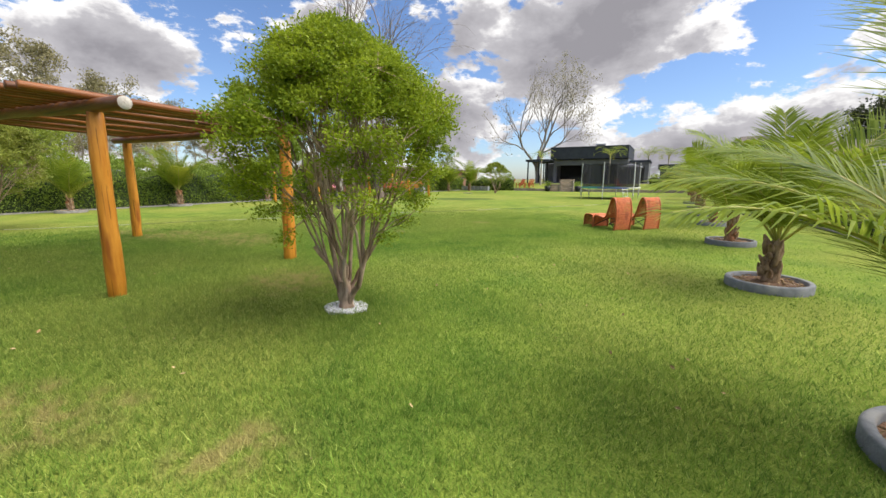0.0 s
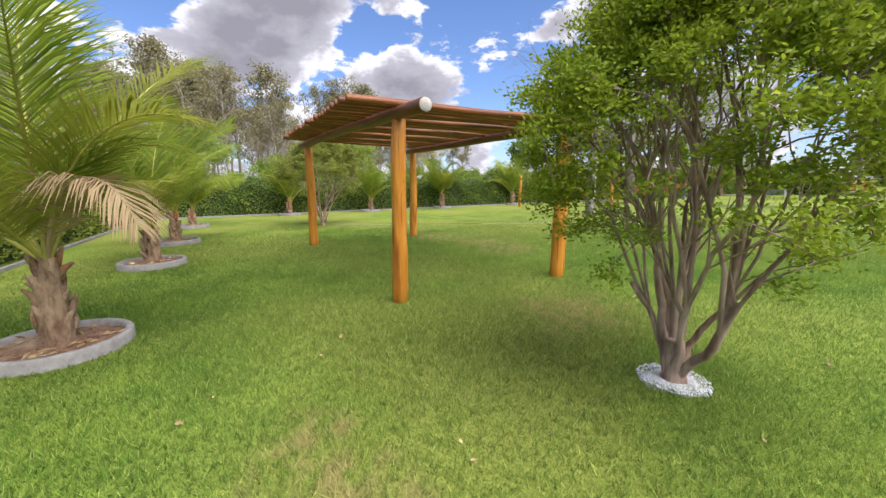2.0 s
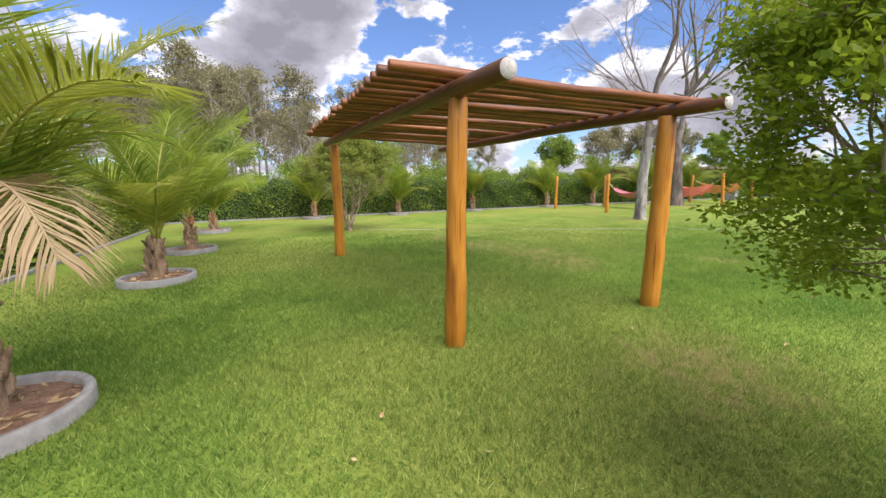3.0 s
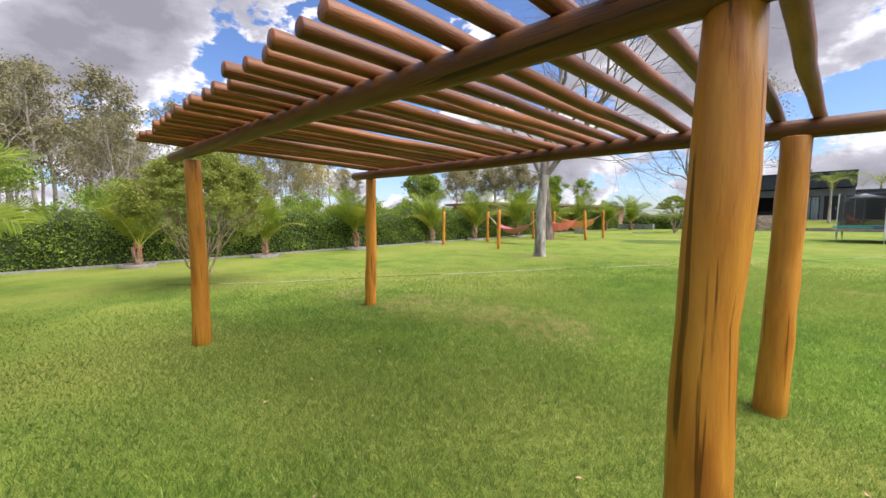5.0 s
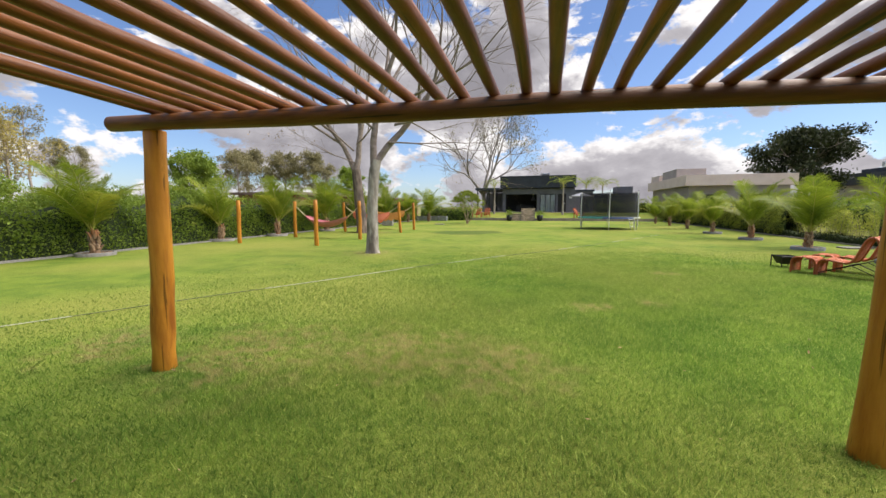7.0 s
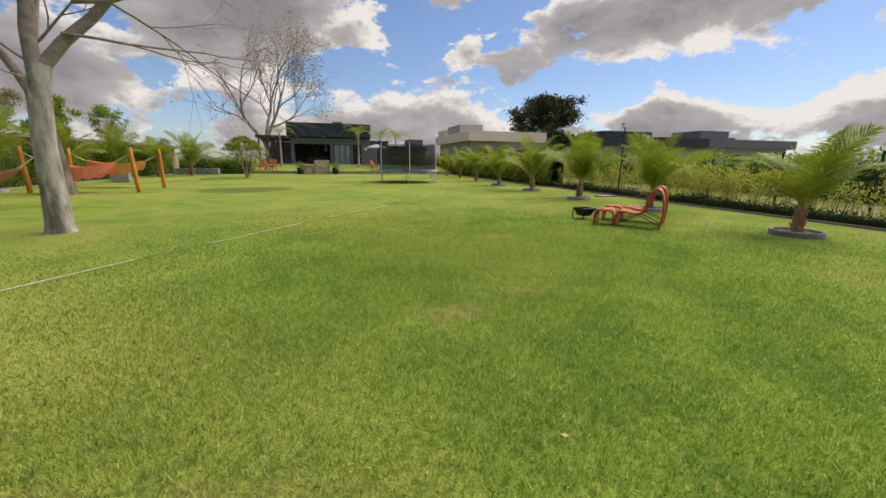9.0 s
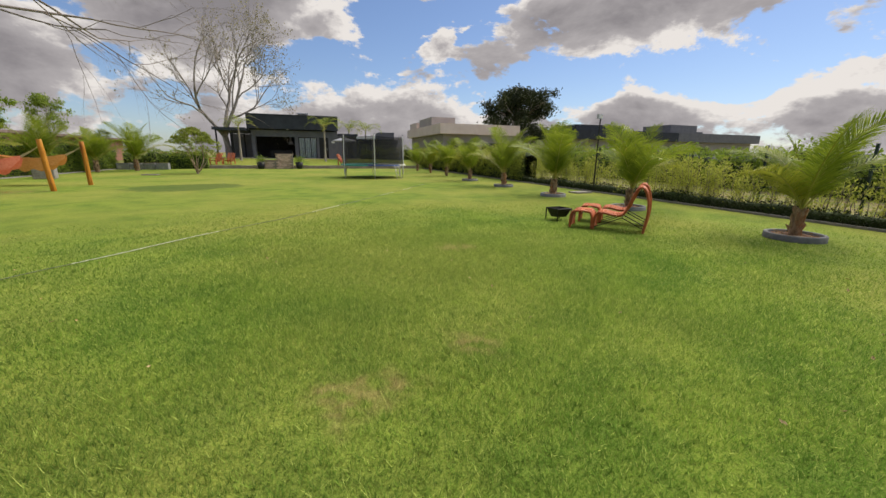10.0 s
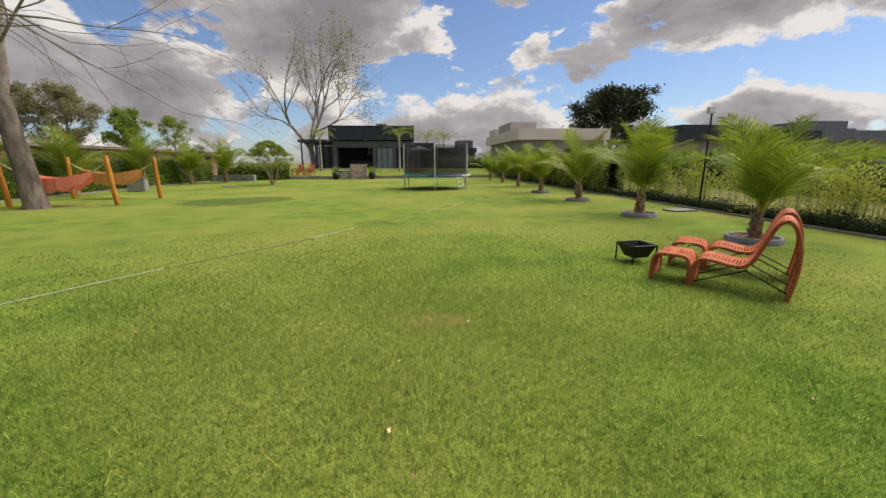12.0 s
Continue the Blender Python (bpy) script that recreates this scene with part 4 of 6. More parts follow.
M_GRAVEL = material("white_crushed_stone", (0.55, 0.55, 0.56), (0.84, 0.84, 0.84), 26.0, 0.85, 0.8, 70, c3=(0.30, 0.28, 0.25))
peb = thing("pebble_bed", (-2.32, 2.86, 0), "ring of white pebbles round a small tree's foot", "pebbles", kind="stuff")
pg = Geo()
for _ in range(900):
    a, q = rng.uniform(0, 2 * np.pi), 0.07 + 0.19 * rng.random() ** 0.8
    s = rng.uniform(0.006, 0.0125)
    c = np.array([q * np.cos(a), q * np.sin(a) * 0.9, s * 0.35 + 0.024])
    oct_ = np.array([(1, 0, 0), (-1, 0, 0), (0, 1, 0), (0, -1, 0), (0, 0, 0.7), (0, 0, -0.7)]) * s * rng.uniform(0.7, 1.2, (6, 1))
    pg.add(c + oct_, [(0, 2, 4), (2, 1, 4), (1, 3, 4), (3, 0, 4), (2, 0, 5), (1, 2, 5), (3, 1, 5), (0, 3, 5)])
pg.obj("pebbles", M_PEBBLE, peb)
bg = Geo()
a = np.linspace(0, 2 * np.pi, 49)[:-1]
edge = 0.245 + 0.022 * np.sin(a * 3 + 1) + 0.014 * np.sin(a * 7) + 0.008 * np.sin(a * 17)
bg.add([(0, 0, 0.032)] + [(q * e_ * np.cos(t), q * e_ * np.sin(t) * 0.92, z) for q, z in ((0.6, 0.03), (0.92, 0.022), (1.0, -0.01)) for t, e_ in zip(a, edge)], [(0, 1 + i, 1 + (i + 1) % 48) for i in range(48)])
bg.f.append(np.array([(1 + j * 48 + i, 49 + j * 48 + i, 49 + j * 48 + (i + 1) % 48, 1 + j * 48 + (i + 1) % 48) for j in range(2) for i in range(48)]))
bg.m.append(np.zeros(96))
bg.obj("gravel", M_GRAVEL, peb)

# ---- bare tree ----
bare = thing("bare_tree", (-13.44, 14.26, 0), "tall grey leafless tree with fine drooping twigs", "tree")
r_bt = np.random.default_rng(21)
g = Geo()
g.tube([(0, 0, -0.1), (0.0, 0, 0.15), (0.02, 0, 0.8), (0.03, 0, 1.8), (0.12, 0.02, 2.9), (0.2, 0.05, 3.3)], [0.30, 0.235, 0.205, 0.19, 0.185, 0.17], 14, wob=0.03, seed=4)
tw = Geo()
for p0, d, ln, rd, dep in (((0.18, 0.05, 3.2), (0.5, 0.1, 1.0), 3.6, 0.125, 5), ((0.12, 0.0, 3.1), (-0.1, 0.05, 1.0), 4.0, 0.135, 5), ((0.1, 0.0, 4.4), (-0.9, -0.5, 0.8), 2.6, 0.05, 4),
                           ((0.85, 0.15, 4.5), (1.4, 0.3, 0.2), 3.0, 0.05, 4), ((1.25, 0.2, 5.3), (1.3, -0.7, 0.25), 3.2, 0.05, 4), ((0.6, 0.1, 3.9), (1.1, 0.6, 0.0), 2.6, 0.032, 4),
                           ((1.0, 0.15, 4.8), (0.9, 0.9, -0.1), 2.4, 0.03, 4), ((0.1, 0.0, 5.0), (-1.0, 0.4, 0.6), 2.6, 0.045, 4)):
    grow(tw, p0, d, ln, rd, dep, r_bt, 3, 0.62, 0.68, 0.035, 0.10, None, 0, 3, 0.3, 0.25)
g.obj("trunk", M_WHITE_BARK, bare, "grey bark")
tw.obj("crown", M_TWIG, bare, "fine bare twigs")


bare2 = thing("bare_tree", (-18.8, 24.15, 0), "tall brown-barked forked tree with bare twigs by hammocks", "tree")
g, tw, lg2, tips2 = Geo(), Geo(), Geo(), []
g.tube([(0, 0, -0.1), (0.0, 0, 0.2), (-0.08, 0, 1.2), (-0.22, 0.02, 2.6), (-0.36, 0.04, 4.0)], [0.46, 0.37, 0.33, 0.30, 0.29], 14, wob=0.03, seed=14)
for p0, d, ln, rd, dep in (((-0.36, 0.04, 3.9), (0.06, 0.1, 1.0), 4.4, 0.20, 4), ((-0.40, 0.04, 3.8), (-0.35, 0.1, 1.0), 4.6, 0.18, 5), ((-0.5, 0.1, 5.2), (-0.9, -0.5, 0.7), 3.0, 0.06, 4),
                           ((-0.3, 0.1, 5.6), (0.9, -0.4, 0.5), 3.2, 0.06, 4), ((-0.3, 0.0, 4.4), (-0.9, -0.8, 0.4), 2.6, 0.04, 4)):
    grow(tw, p0, d, ln, rd, dep, r_bt, 3, 0.6, 0.68, 0.04, 0.10, tips2, 0, 3, 0.3, 0.15)
c2_ = np.array([q for q, _ in tips2])
c2_ = c2_[r_bt.random(len(c2_)) < 0.3]
lg2.leaves(np.repeat(c2_, 2, 0) + r_bt.normal(size=(len(c2_) * 2, 3)) * 0.1, r_bt.normal(size=(len(c2_) * 2, 3)) + np.array([0, 0, -0.6]), 0.16, 0.06, 0, 0.2, r_bt)
g.obj("trunk", M_BROWN_BARK, bare2, "rough brown bark")
tw.obj("crown", M_TWIG, bare2, "fine bare twigs")
lg2.obj("pods", M_DEADLEAF, bare2, "hanging dry pods")


# ---- far trees ----
def leafy_tree(name, loc, height, crown, seed, label, leaf_mat, leaf_len, leaf_count, trunk_r, bark, limbs=7, base=0.4, depth=2, group="", sparse=0.5, lean=0.0, radial=1.0):
    r = np.random.default_rng(seed)
    root = thing(name, loc, label, "tree", group)
    tg, lg, tips = Geo(), Geo(), []
    n = 8
    t = np.linspace(0, 1, n)
    pts = np.stack([lean * t * height + np.cumsum(r.normal(size=n)) * 0.012 * height, np.cumsum(r.normal(size=n)) * 0.012 * height, t * height * 0.9 - 0.1], -1)
    pts[0, :2] = 0
    tg.tube(pts, np.linspace(trunk_r, trunk_r * 0.2, n), 9, caps=False, wob=0.04, seed=seed)
    for i in range(limbs):
        f = base + (0.97 - base) * (i + r.random()) / limbs
        idx = min(n - 1.01, f * (n - 1))
        a = int(idx)
        p = pts[a] * (1 - idx + a) + pts[a + 1] * (idx - a)
        az = i * 2.399 + r.normal() * 0.3
        shape = np.sin(np.pi * np.clip((f - base) / (1 - base) * 0.75 + 0.25, 0, 1)) ** 0.5
        d = (np.cos(az) * radial, np.sin(az) * radial, 0.75 + 0.5 * f)
        grow(tg, p, d, crown * 0.75 * shape, trunk_r * 0.36 * (1.1 - f * 0.6), depth, r, 3, 0.7, 0.62, 0.05, 0.14, tips)
    c = np.array([q for q, _ in tips])
    if leaf_count:
        keep = c[r.random(len(c)) < (1 - sparse * 0.6)]
        k = max(1, leaf_count // len(keep))
        p = np.repeat(keep, k, 0) + r.normal(size=(len(keep) * k, 3)) * crown * np.array([0.11, 0.11, 0.07])
        lg.leaves(p, r.normal(size=p.shape) + np.array([0, 0, -0.2]), leaf_len, leaf_len * 0.5, 0, 0.2, r)
        lg.obj("crown", leaf_mat, root)
    tg.obj("trunk", bark, root)
    return root


GUM = "tall slender tree with pale trunk and thin olive crown"
gums = [leafy_tree("gum_tree", (-58, -6, 0), 17, 3.4, 31, GUM, M_EUC_LEAF, 0.32, 3900, 0.22, M_EUC_BARK, 13, 0.42, 2, "woodland beyond the hedge", 0.5),
        leafy_tree("gum_tree", (-52, 4, 0), 15, 3.8, 32, GUM, M_EUC_LEAF, 0.32, 3400, 0.20, M_EUC_BARK, 12, 0.38, 2, "woodland beyond the hedge", 0.6),
        leafy_tree("gum_tree", (-60, 14, 0), 18, 3.2, 33, GUM, M_EUC_LEAF, 0.30, 2200, 0.22, M_EUC_BARK, 13, 0.35, 2, "woodland beyond the hedge", 0.8),
        leafy_tree("gum_tree", (-50, -16, 0), 13, 4.2, 34, "tall leafless tree with pale thin trunk", M_EUC_LEAF, 0.30, 1600, 0.20, M_EUC_BARK, 13, 0.3, 2, "woodland beyond the hedge", 0.8)]
r_w = np.random.default_rng(77)
for i in range(140):
    y = -46 + i * 0.60 + r_w.normal() * 1.2
    x = -46 - r_w.random() * 26 - max(0, -y) * 0.1
    if y > 22:
        x -= 10
    hs = 1.0 if y < 16 else 0.8
    if y > 6 and i % 2:
        continue
    copy_thing(gums[int(r_w.integers(4))], pose(x, y, 0, 0, 0, r_w.random() * 360) @ Matrix.Scale(hs * r_w.uniform(0.62, 1.05), 4))
under = leafy_tree("woodland_shrub", (-36, -3, 0), 4.2, 3.0, 41, "dense green shrub at the wood's edge", M_HEDGE_LEAF, 0.24, 6000, 0.1, M_EUC_BARK, 12, 0.12, 2, "woodland shrubs", 0.1)
under2 = leafy_tree("woodland_shrub", (-34, 8, 0), 4.0, 3.2, 42, "light green shrub at the wood's edge", M_BUSH_LEAF2, 0.22, 6000, 0.1, M_EUC_BARK, 12, 0.12, 2, "woodland shrubs", 0.1)
for i in range(46):
    y = -30 + i * 1.7 + r_w.normal()
    copy_thing((under, under2)[int(r_w.random() < 0.35)], pose(-31 - r_w.random() * 8 - (6 if y > 24 else 0), y, 0, 0, 0, r_w.random() * 360) @ Matrix.Scale(r_w.uniform(0.36, 0.66) if y < 26 else r_w.uniform(0.35, 0.6), 4))
leafy_tree("broad_tree", (-53.5, 72, 0), 12.4, 3.7, 51, "broad olive-green tree beyond the brick building", M_EUC_LEAF, 0.36, 9000, 0.3, M_EUC_BARK, 14, 0.3, 2, "", 0.1)
leafy_tree("broad_tree", (-46.2, 73, 0), 9.4, 2.7, 52, "domed lime-green tree beyond the brick building", M_LIME_LEAF, 0.34, 9000, 0.25, M_EUC_BARK, 16, 0.2, 2, "", 0.0)
leafy_tree("broad_tree", (-40.2, 74, 0), 8.3, 2.4, 53, "sparse dark-crowned tree in the distance", M_HEDGE_LEAF, 0.3, 2600, 0.2, M_EUC_BARK, 13, 0.4, 2, "", 0.5)
leafy_tree("broad_tree", (-59.0, 70, 0), 12.0, 3.7, 54, "broad olive-green tree in the distance", M_EUC_LEAF, 0.36, 8000, 0.3, M_EUC_BARK, 14, 0.35, 2, "", 0.2)
leafy_tree("broad_tree", (-66.0, 69, 0), 12.5, 4.2, 58, "broad olive-green tree in the distance", M_EUC_LEAF, 0.36, 8000, 0.3, M_EUC_BARK, 14, 0.35, 2, "", 0.2)
leafy_tree("broad_tree", (-60.0, 58, 0), 10.5, 3.6, 59, "thin olive-green tree in the distance", M_EUC_LEAF, 0.34, 5000, 0.26, M_EUC_BARK, 13, 0.35, 2, "", 0.4)
leafy_tree("broad_tree", (-52, 24, 0), 8.6, 3.2, 55, "yellow-leaved tree beyond the hedge", M_YELLOW_LEAF, 0.24, 2600, 0.2, M_EUC_BARK, 12, 0.3, 2, "", 0.5)
leafy_tree("broad_tree", (-50, 40.5, 0), 6.9, 3.0, 56, "dark round tree beyond the hedge", M_HEDGE_LEAF, 0.34, 9000, 0.2, M_EUC_BARK, 16, 0.42, 2, "", 0.0)
leafy_tree("mango_tree", (23.8, 62, 0), 10.6, 4.6, 57, "large dark round-crowned tree between the houses", M_DARK_LEAF, 0.42, 16000, 0.45, M_EUC_BARK, 18, 0.22, 2, "", 0.0)

house_tree = thing("house_tree", (-16.4, 60.5, 0.9), "tall pale-limbed sparse-leaved tree beside the dark house", "tree")
r_ht = np.random.default_rng(61)
g, lg, tips = Geo(), Geo(), []
g.tube([(0, 0, -0.2), (-0.1, 0, 1.2), (-0.3, 0, 2.6)], [0.42, 0.34, 0.32], 10)
for p0, d, ln, rd in (((-0.3, 0, 2.4), (-0.75, 0.1, 1.0), 6.5, 0.22), ((-0.3, 0, 2.5), (-0.2, 0.2, 1.0), 7.5, 0.23), ((-0.2, 0, 2.5), (0.5, -0.1, 1.0), 7.0, 0.22), ((0.6, 0, 4.6), (1.2, 0.1, 0.4), 5.0, 0.13)):
    grow(g, p0, d, ln, rd, 4, r_ht, 4, 0.6, 0.66, 0.05, 0.15, tips)
c = np.array([q for q, _ in tips])
keep = c[(r_ht.random(len(c)) < 0.16 + 0.4 * (c[:, 0] > 1.5))]
p = np.repeat(keep, 7, 0) + r_ht.normal(size=(len(keep) * 7, 3)) * 0.3
lg.leaves(p, r_ht.normal(size=p.shape), 0.24, 0.13, 0, 0.2, r_ht)
g.obj("trunk", M_WHITE_BARK, house_tree, "pale grey forked limbs")
lg.obj("crown", M_EUC_LEAF, house_tree)


# ---- hedges ----
def hedge(name, p0, p1, height, depth, seed, label, leaf_mat, density, leaf_len, core=True, base_gap=0.0, ragged=0.15, width_ratio=0.55, upright=0.3):
    r = np.random.default_rng(seed)
    p0, p1 = np.array([*p0, 0.0]), np.array([*p1, 0.0])
    L = np.linalg.norm(p1 - p0)
    along = (p1 - p0) / L
    side = np.cross(along, [0, 0, 1.0])
    root = thing(name, tuple(p0), label, "hedge")

    def top(s):
        return height * (1 + ragged * np.sin(s * 1.3 + seed) * np.sin(s * 0.41 + 2) + ragged * 0.5 * np.sin(s * 3.7))

    # added dark body for the shaded inside; it blocks the view through the leaves
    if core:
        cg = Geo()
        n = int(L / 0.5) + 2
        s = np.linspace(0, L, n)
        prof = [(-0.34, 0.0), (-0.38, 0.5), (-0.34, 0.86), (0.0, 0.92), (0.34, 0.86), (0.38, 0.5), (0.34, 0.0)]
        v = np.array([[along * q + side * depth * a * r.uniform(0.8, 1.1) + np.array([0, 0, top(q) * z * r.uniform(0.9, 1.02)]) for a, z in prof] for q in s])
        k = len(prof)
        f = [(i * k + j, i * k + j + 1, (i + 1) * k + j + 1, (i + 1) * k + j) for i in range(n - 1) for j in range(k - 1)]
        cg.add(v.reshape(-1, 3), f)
        cg.obj("inner_growth", M_HEDGE_CORE, root, "added dark body in place of the shaded inside")
    n = int(L * (2 * height + depth) * density)
    s = r.uniform(0, L, n)
    z = r.random(n) ** 0.8
    a = r.uniform(-1, 1, n)
    on_top = z > 0.88
    a = np.where(on_top, a, np.sign(a) * (1 - 0.42 * r.random(n) ** 2))
    bulge = 1 + 0.22 * np.sin(s * 2.3 + z * 5 + seed) * np.sin(s * 0.9 + z * 3)
    zz = base_gap + (top(s) * (1 + 0.12 * r.random(n) * on_top) - base_gap) * z
    p = along * s[:, None] + side * (a * depth * 0.5 * bulge)[:, None] + np.array([0, 0, 1.0]) * zz[:, None]
    d = side * np.sign(a)[:, None] * 0.5 + r.normal(size=(n, 3)) * 0.7 + np.array([0, 0, upright])
    lg = Geo()
    lg.leaves(p, d, leaf_len, leaf_len * width_ratio, 0, 0.2, r)
    lg.obj("foliage", leaf_mat, root)
    return root


hedge("hedge", (-23.7, -5.0), (-23.7, 48.0), 1.95, 1.3, 3, "long clipped dark green hedge along the lawn's edge", M_HEDGE_LEAF, 300, 0.115)
hedge("hedge", (-23.0, -4.9), (6.0, -4.9), 1.7, 1.3, 4, "loose green shrub hedge behind the palms", M_BUSH_LEAF2, 240, 0.12)
bamboo = thing("bamboo_hedge", (5.85, -4.5, 0), "light green see-through shrub hedge along a wire fence", "hedge")
r_bh = np.random.default_rng(6)
sg, lg, cs, ds = Geo(), Geo(), [], []
for i in range(430):
    y, x = r_bh.uniform(0, 31.5), r_bh.normal() * 0.17
    full = 0.62 + 0.38 * math.sin(y * 2.1 + 2 * math.sin(y * 0.73)) * math.cos(y * 0.57)
    h = r_bh.uniform(1.0, 1.75) * (0.62 + 0.38 * full) * (1.25 if r_bh.random() < 0.07 else 1.0)
    line = np.array([(x, y, 0), (x + r_bh.normal() * 0.06, y + r_bh.normal() * 0.06, h * 0.5), (x + r_bh.normal() * 0.16, y + r_bh.normal() * 0.16, h)])
    sg.tube(line, [0.011, 0.008, 0.004], 4, caps=False)
    k = int(105 * full * h)
    t = np.clip(1 - 0.88 * r_bh.random(k) ** 1.25, 0.12, 1.0)
    p = np.stack([np.interp(t, (0, 0.5, 1), line[:, q]) for q in range(3)], -1)
    out = r_bh.normal(size=(k, 3)) * np.array([1, 1, 0.35])
    p = p + out * (0.04 + 0.085 * (1 - t))[:, None] * np.array([1, 1, 0.8])
    cs.append(p)
    ds.append(out * 0.6 + np.array([0, 0, 0.75]))
lg.leaves(np.concatenate(cs), np.concatenate(ds), 0.095, 0.03, 0, 0.2, r_bh)
tagged(lg.obj("foliage", M_BAMBOO_LEAF, bamboo), kind="stuff")
tagged(sg.obj("stems", M_TWIG, bamboo, "thin brown stems"), kind="stuff")
hedge("bamboo_hedge", (5.85, 27.0), (5.85, 56.0), 1.95, 1.2, 18, "dense light green shrub hedge along a wire fence", M_BAMBOO_LEAF, 320, 0.13, True, 0.1, 0.12, 0.3, 0.5)
hedge("border_plants", (5.5, -4.3), (5.5, 56.0), 0.34, 0.42, 16, "dark low ground-cover plants along the kerb", M_DARK_LEAF, 260, 0.09, True, 0.0, 0.2, 0.5, 0.4)
hedge("far_hedge", (14.5, 2.0), (15.5, 48.0), 1.9, 1.8, 7, "bushy green hedge across the neighbouring plot", M_LIME_LEAF, 60, 0.24)
hedge("far_hedge", (16.0, 56.0), (75.0, 50.0), 2.6, 2.0, 9, "bushy green hedge before the neighbouring houses", M_LIME_LEAF, 45, 0.28)
hedge("garden_shrubs", (-22.5, 47.5), (-16.5, 49.5), 1.6, 1.6, 10, "mixed green shrubs beside the house terrace", M_HEDGE_LEAF, 160, 0.16)

# kerb and fence along the east hedge
kerb = thing("garden_kerb", (5.2, 0, 0), "narrow grey concrete kerb along the hedge bed", "kerb", kind="structure")
box_part("kerb", (-0.05, -4.5, -0.05), (0.05, 56, 0.06), M_CONC, kerb, 0.01)
bed = Geo()
bed.box((5.25, -4.5, -0.03), (6.6, 56, 0.03))
tagged(bed.obj("hedge_bed", M_DARKSOIL, smooth=False), "dark soil strip under the hedge", "soil bed", kind="structure")
kerb_w = thing("garden_kerb", (-22.9, 0, 0), "narrow grey concrete kerb along the hedge bed", "kerb", kind="structure")
box_part("kerb", (-0.05, -4.2, -0.05), (0.05, 47, 0.07), M_CONC, kerb_w, 0.01)
kerb_s = thing("garden_kerb", (0, -4.05, 0), "narrow grey concrete kerb along the hedge bed", "kerb", kind="structure")
box_part("kerb", (-22.85, -0.05, -0.05), (5.1, 0.05, 0.07), M_CONC, kerb_s, 0.01)

fence = thing("wire_fence", (6.5, 0, 0), "dark green steel mesh fence behind the hedge", "fence")
pm = Geo()
pm.box((-0.03, -0.03, -0.05), (0.03, 0.03, 1.95), 0, 0.006)
pm.box((-0.034, -0.034, 1.95), (0.034, 0.034, 1.965))
pm = pm.mesh("fence_post", M_GREENPOST, False)
for i in range(24):
    q = new("fence_post", pm)
    q.parent = fence
    q.location = (0, -3.2 + i * 2.5, 0)
for z in np.arange(0.1, 1.9, 0.2):
    tube_part("wire", [(0.035, -4, z), (0.035, 56, z)], 0.004, M_GREENPOST, fence, 4)

lamp = thing("flood_light", (5.35, 20.6, 0), "black garden pole with a small floodlight", "garden lamp")
tube_part("pole", [(0, 0, -0.05), (0, 0, 1.5), (0, 0, 3.2)], [0.035, 0.033, 0.03], M_BLACK, lamp)
head = box_part("lamp_head", (-0.17, -0.06, 3.18), (0.09, 0.06, 3.38), M_STEEL, lamp, 0.015, "grey floodlight head")
box_part("lens", (-0.145, -0.068, 3.2), (0.065, -0.062, 3.36), M_WHITE, head)


# ---- lounge chairs, footstools, fire bowl ----
def ribbon_seat(root, prof, width, pitch, strap_name):
    """Two bent side rails with woven strands from rail to rail."""
    prof = np.array(prof, float)
    d = np.concatenate([[0], np.cumsum(np.linalg.norm(np.diff(prof, axis=0), axis=1))])
    n = 70
    s = np.linspace(0, d[-1], n)
    x, z = np.interp(s, d, prof[:, 0]), np.interp(s, d, prof[:, 1])
    for _ in range(4):
        x[1:-1], z[1:-1] = (x[:-2] + 2 * x[1:-1] + x[2:]) / 4, (z[:-2] + 2 * z[1:-1] + z[2:]) / 4
    for y in (-width / 2, width / 2):
        tube_part("side_rail", np.stack([x, np.full(n, y), z], -1), 0.025, M_RUST, root, 8)
    k = int(d[-1] / pitch)
    q = np.linspace(0.03, d[-1] - 0.03, k)
    xx, zz = np.interp(q, s, x), np.interp(q, s, z)
    gg = Geo()
    yy = np.linspace(-width / 2 - 0.022, width / 2 + 0.022, 7)
    for i in range(k):
        sag = 0.012 * np.cos(yy / width * np.pi) * (1 if i % 2 else 0.7)
        gg.tube(np.stack([np.full(7, xx[i]), yy, zz[i] + 0.012 - sag], -1), 0.0096, 5, 0, caps=False)
    for y in np.linspace(-width / 2 + 0.04, width / 2 - 0.04, 9):
        gg.tube(np.stack([xx, np.full(k, y), zz + 0.008 + 0.005 * (np.arange(k) % 2)], -1), 0.005, 4, 0, caps=False)
    gg.obj(strap_name, M_RATTAN, root, "orange woven strands")


CH_DIR = math.degrees(math.atan2(12.0 - 12.73, -0.34 + 1.03))
CHAIR = [(0, 0.0), (0.0, 0.2), (0.02, 0.36), (0.08, 0.41), (0.2, 0.405), (0.42, 0.355), (0.54, 0.345), (0.63, 0.42), (0.72, 0.68), (0.80, 0.92), (0.87, 1.02), (0.93, 1.03), (1.0, 0.94),
         (1.07, 0.70), (1.085, 0.42), (1.06, 0.18), (1.03, 0.0)]
STOOL = [(0, 0.0), (0.0, 0.25), (0.03, 0.36), (0.09, 0.385), (0.37, 0.385), (0.43, 0.36), (0.46, 0.25), (0.46, 0.0)]
WID = 0.52


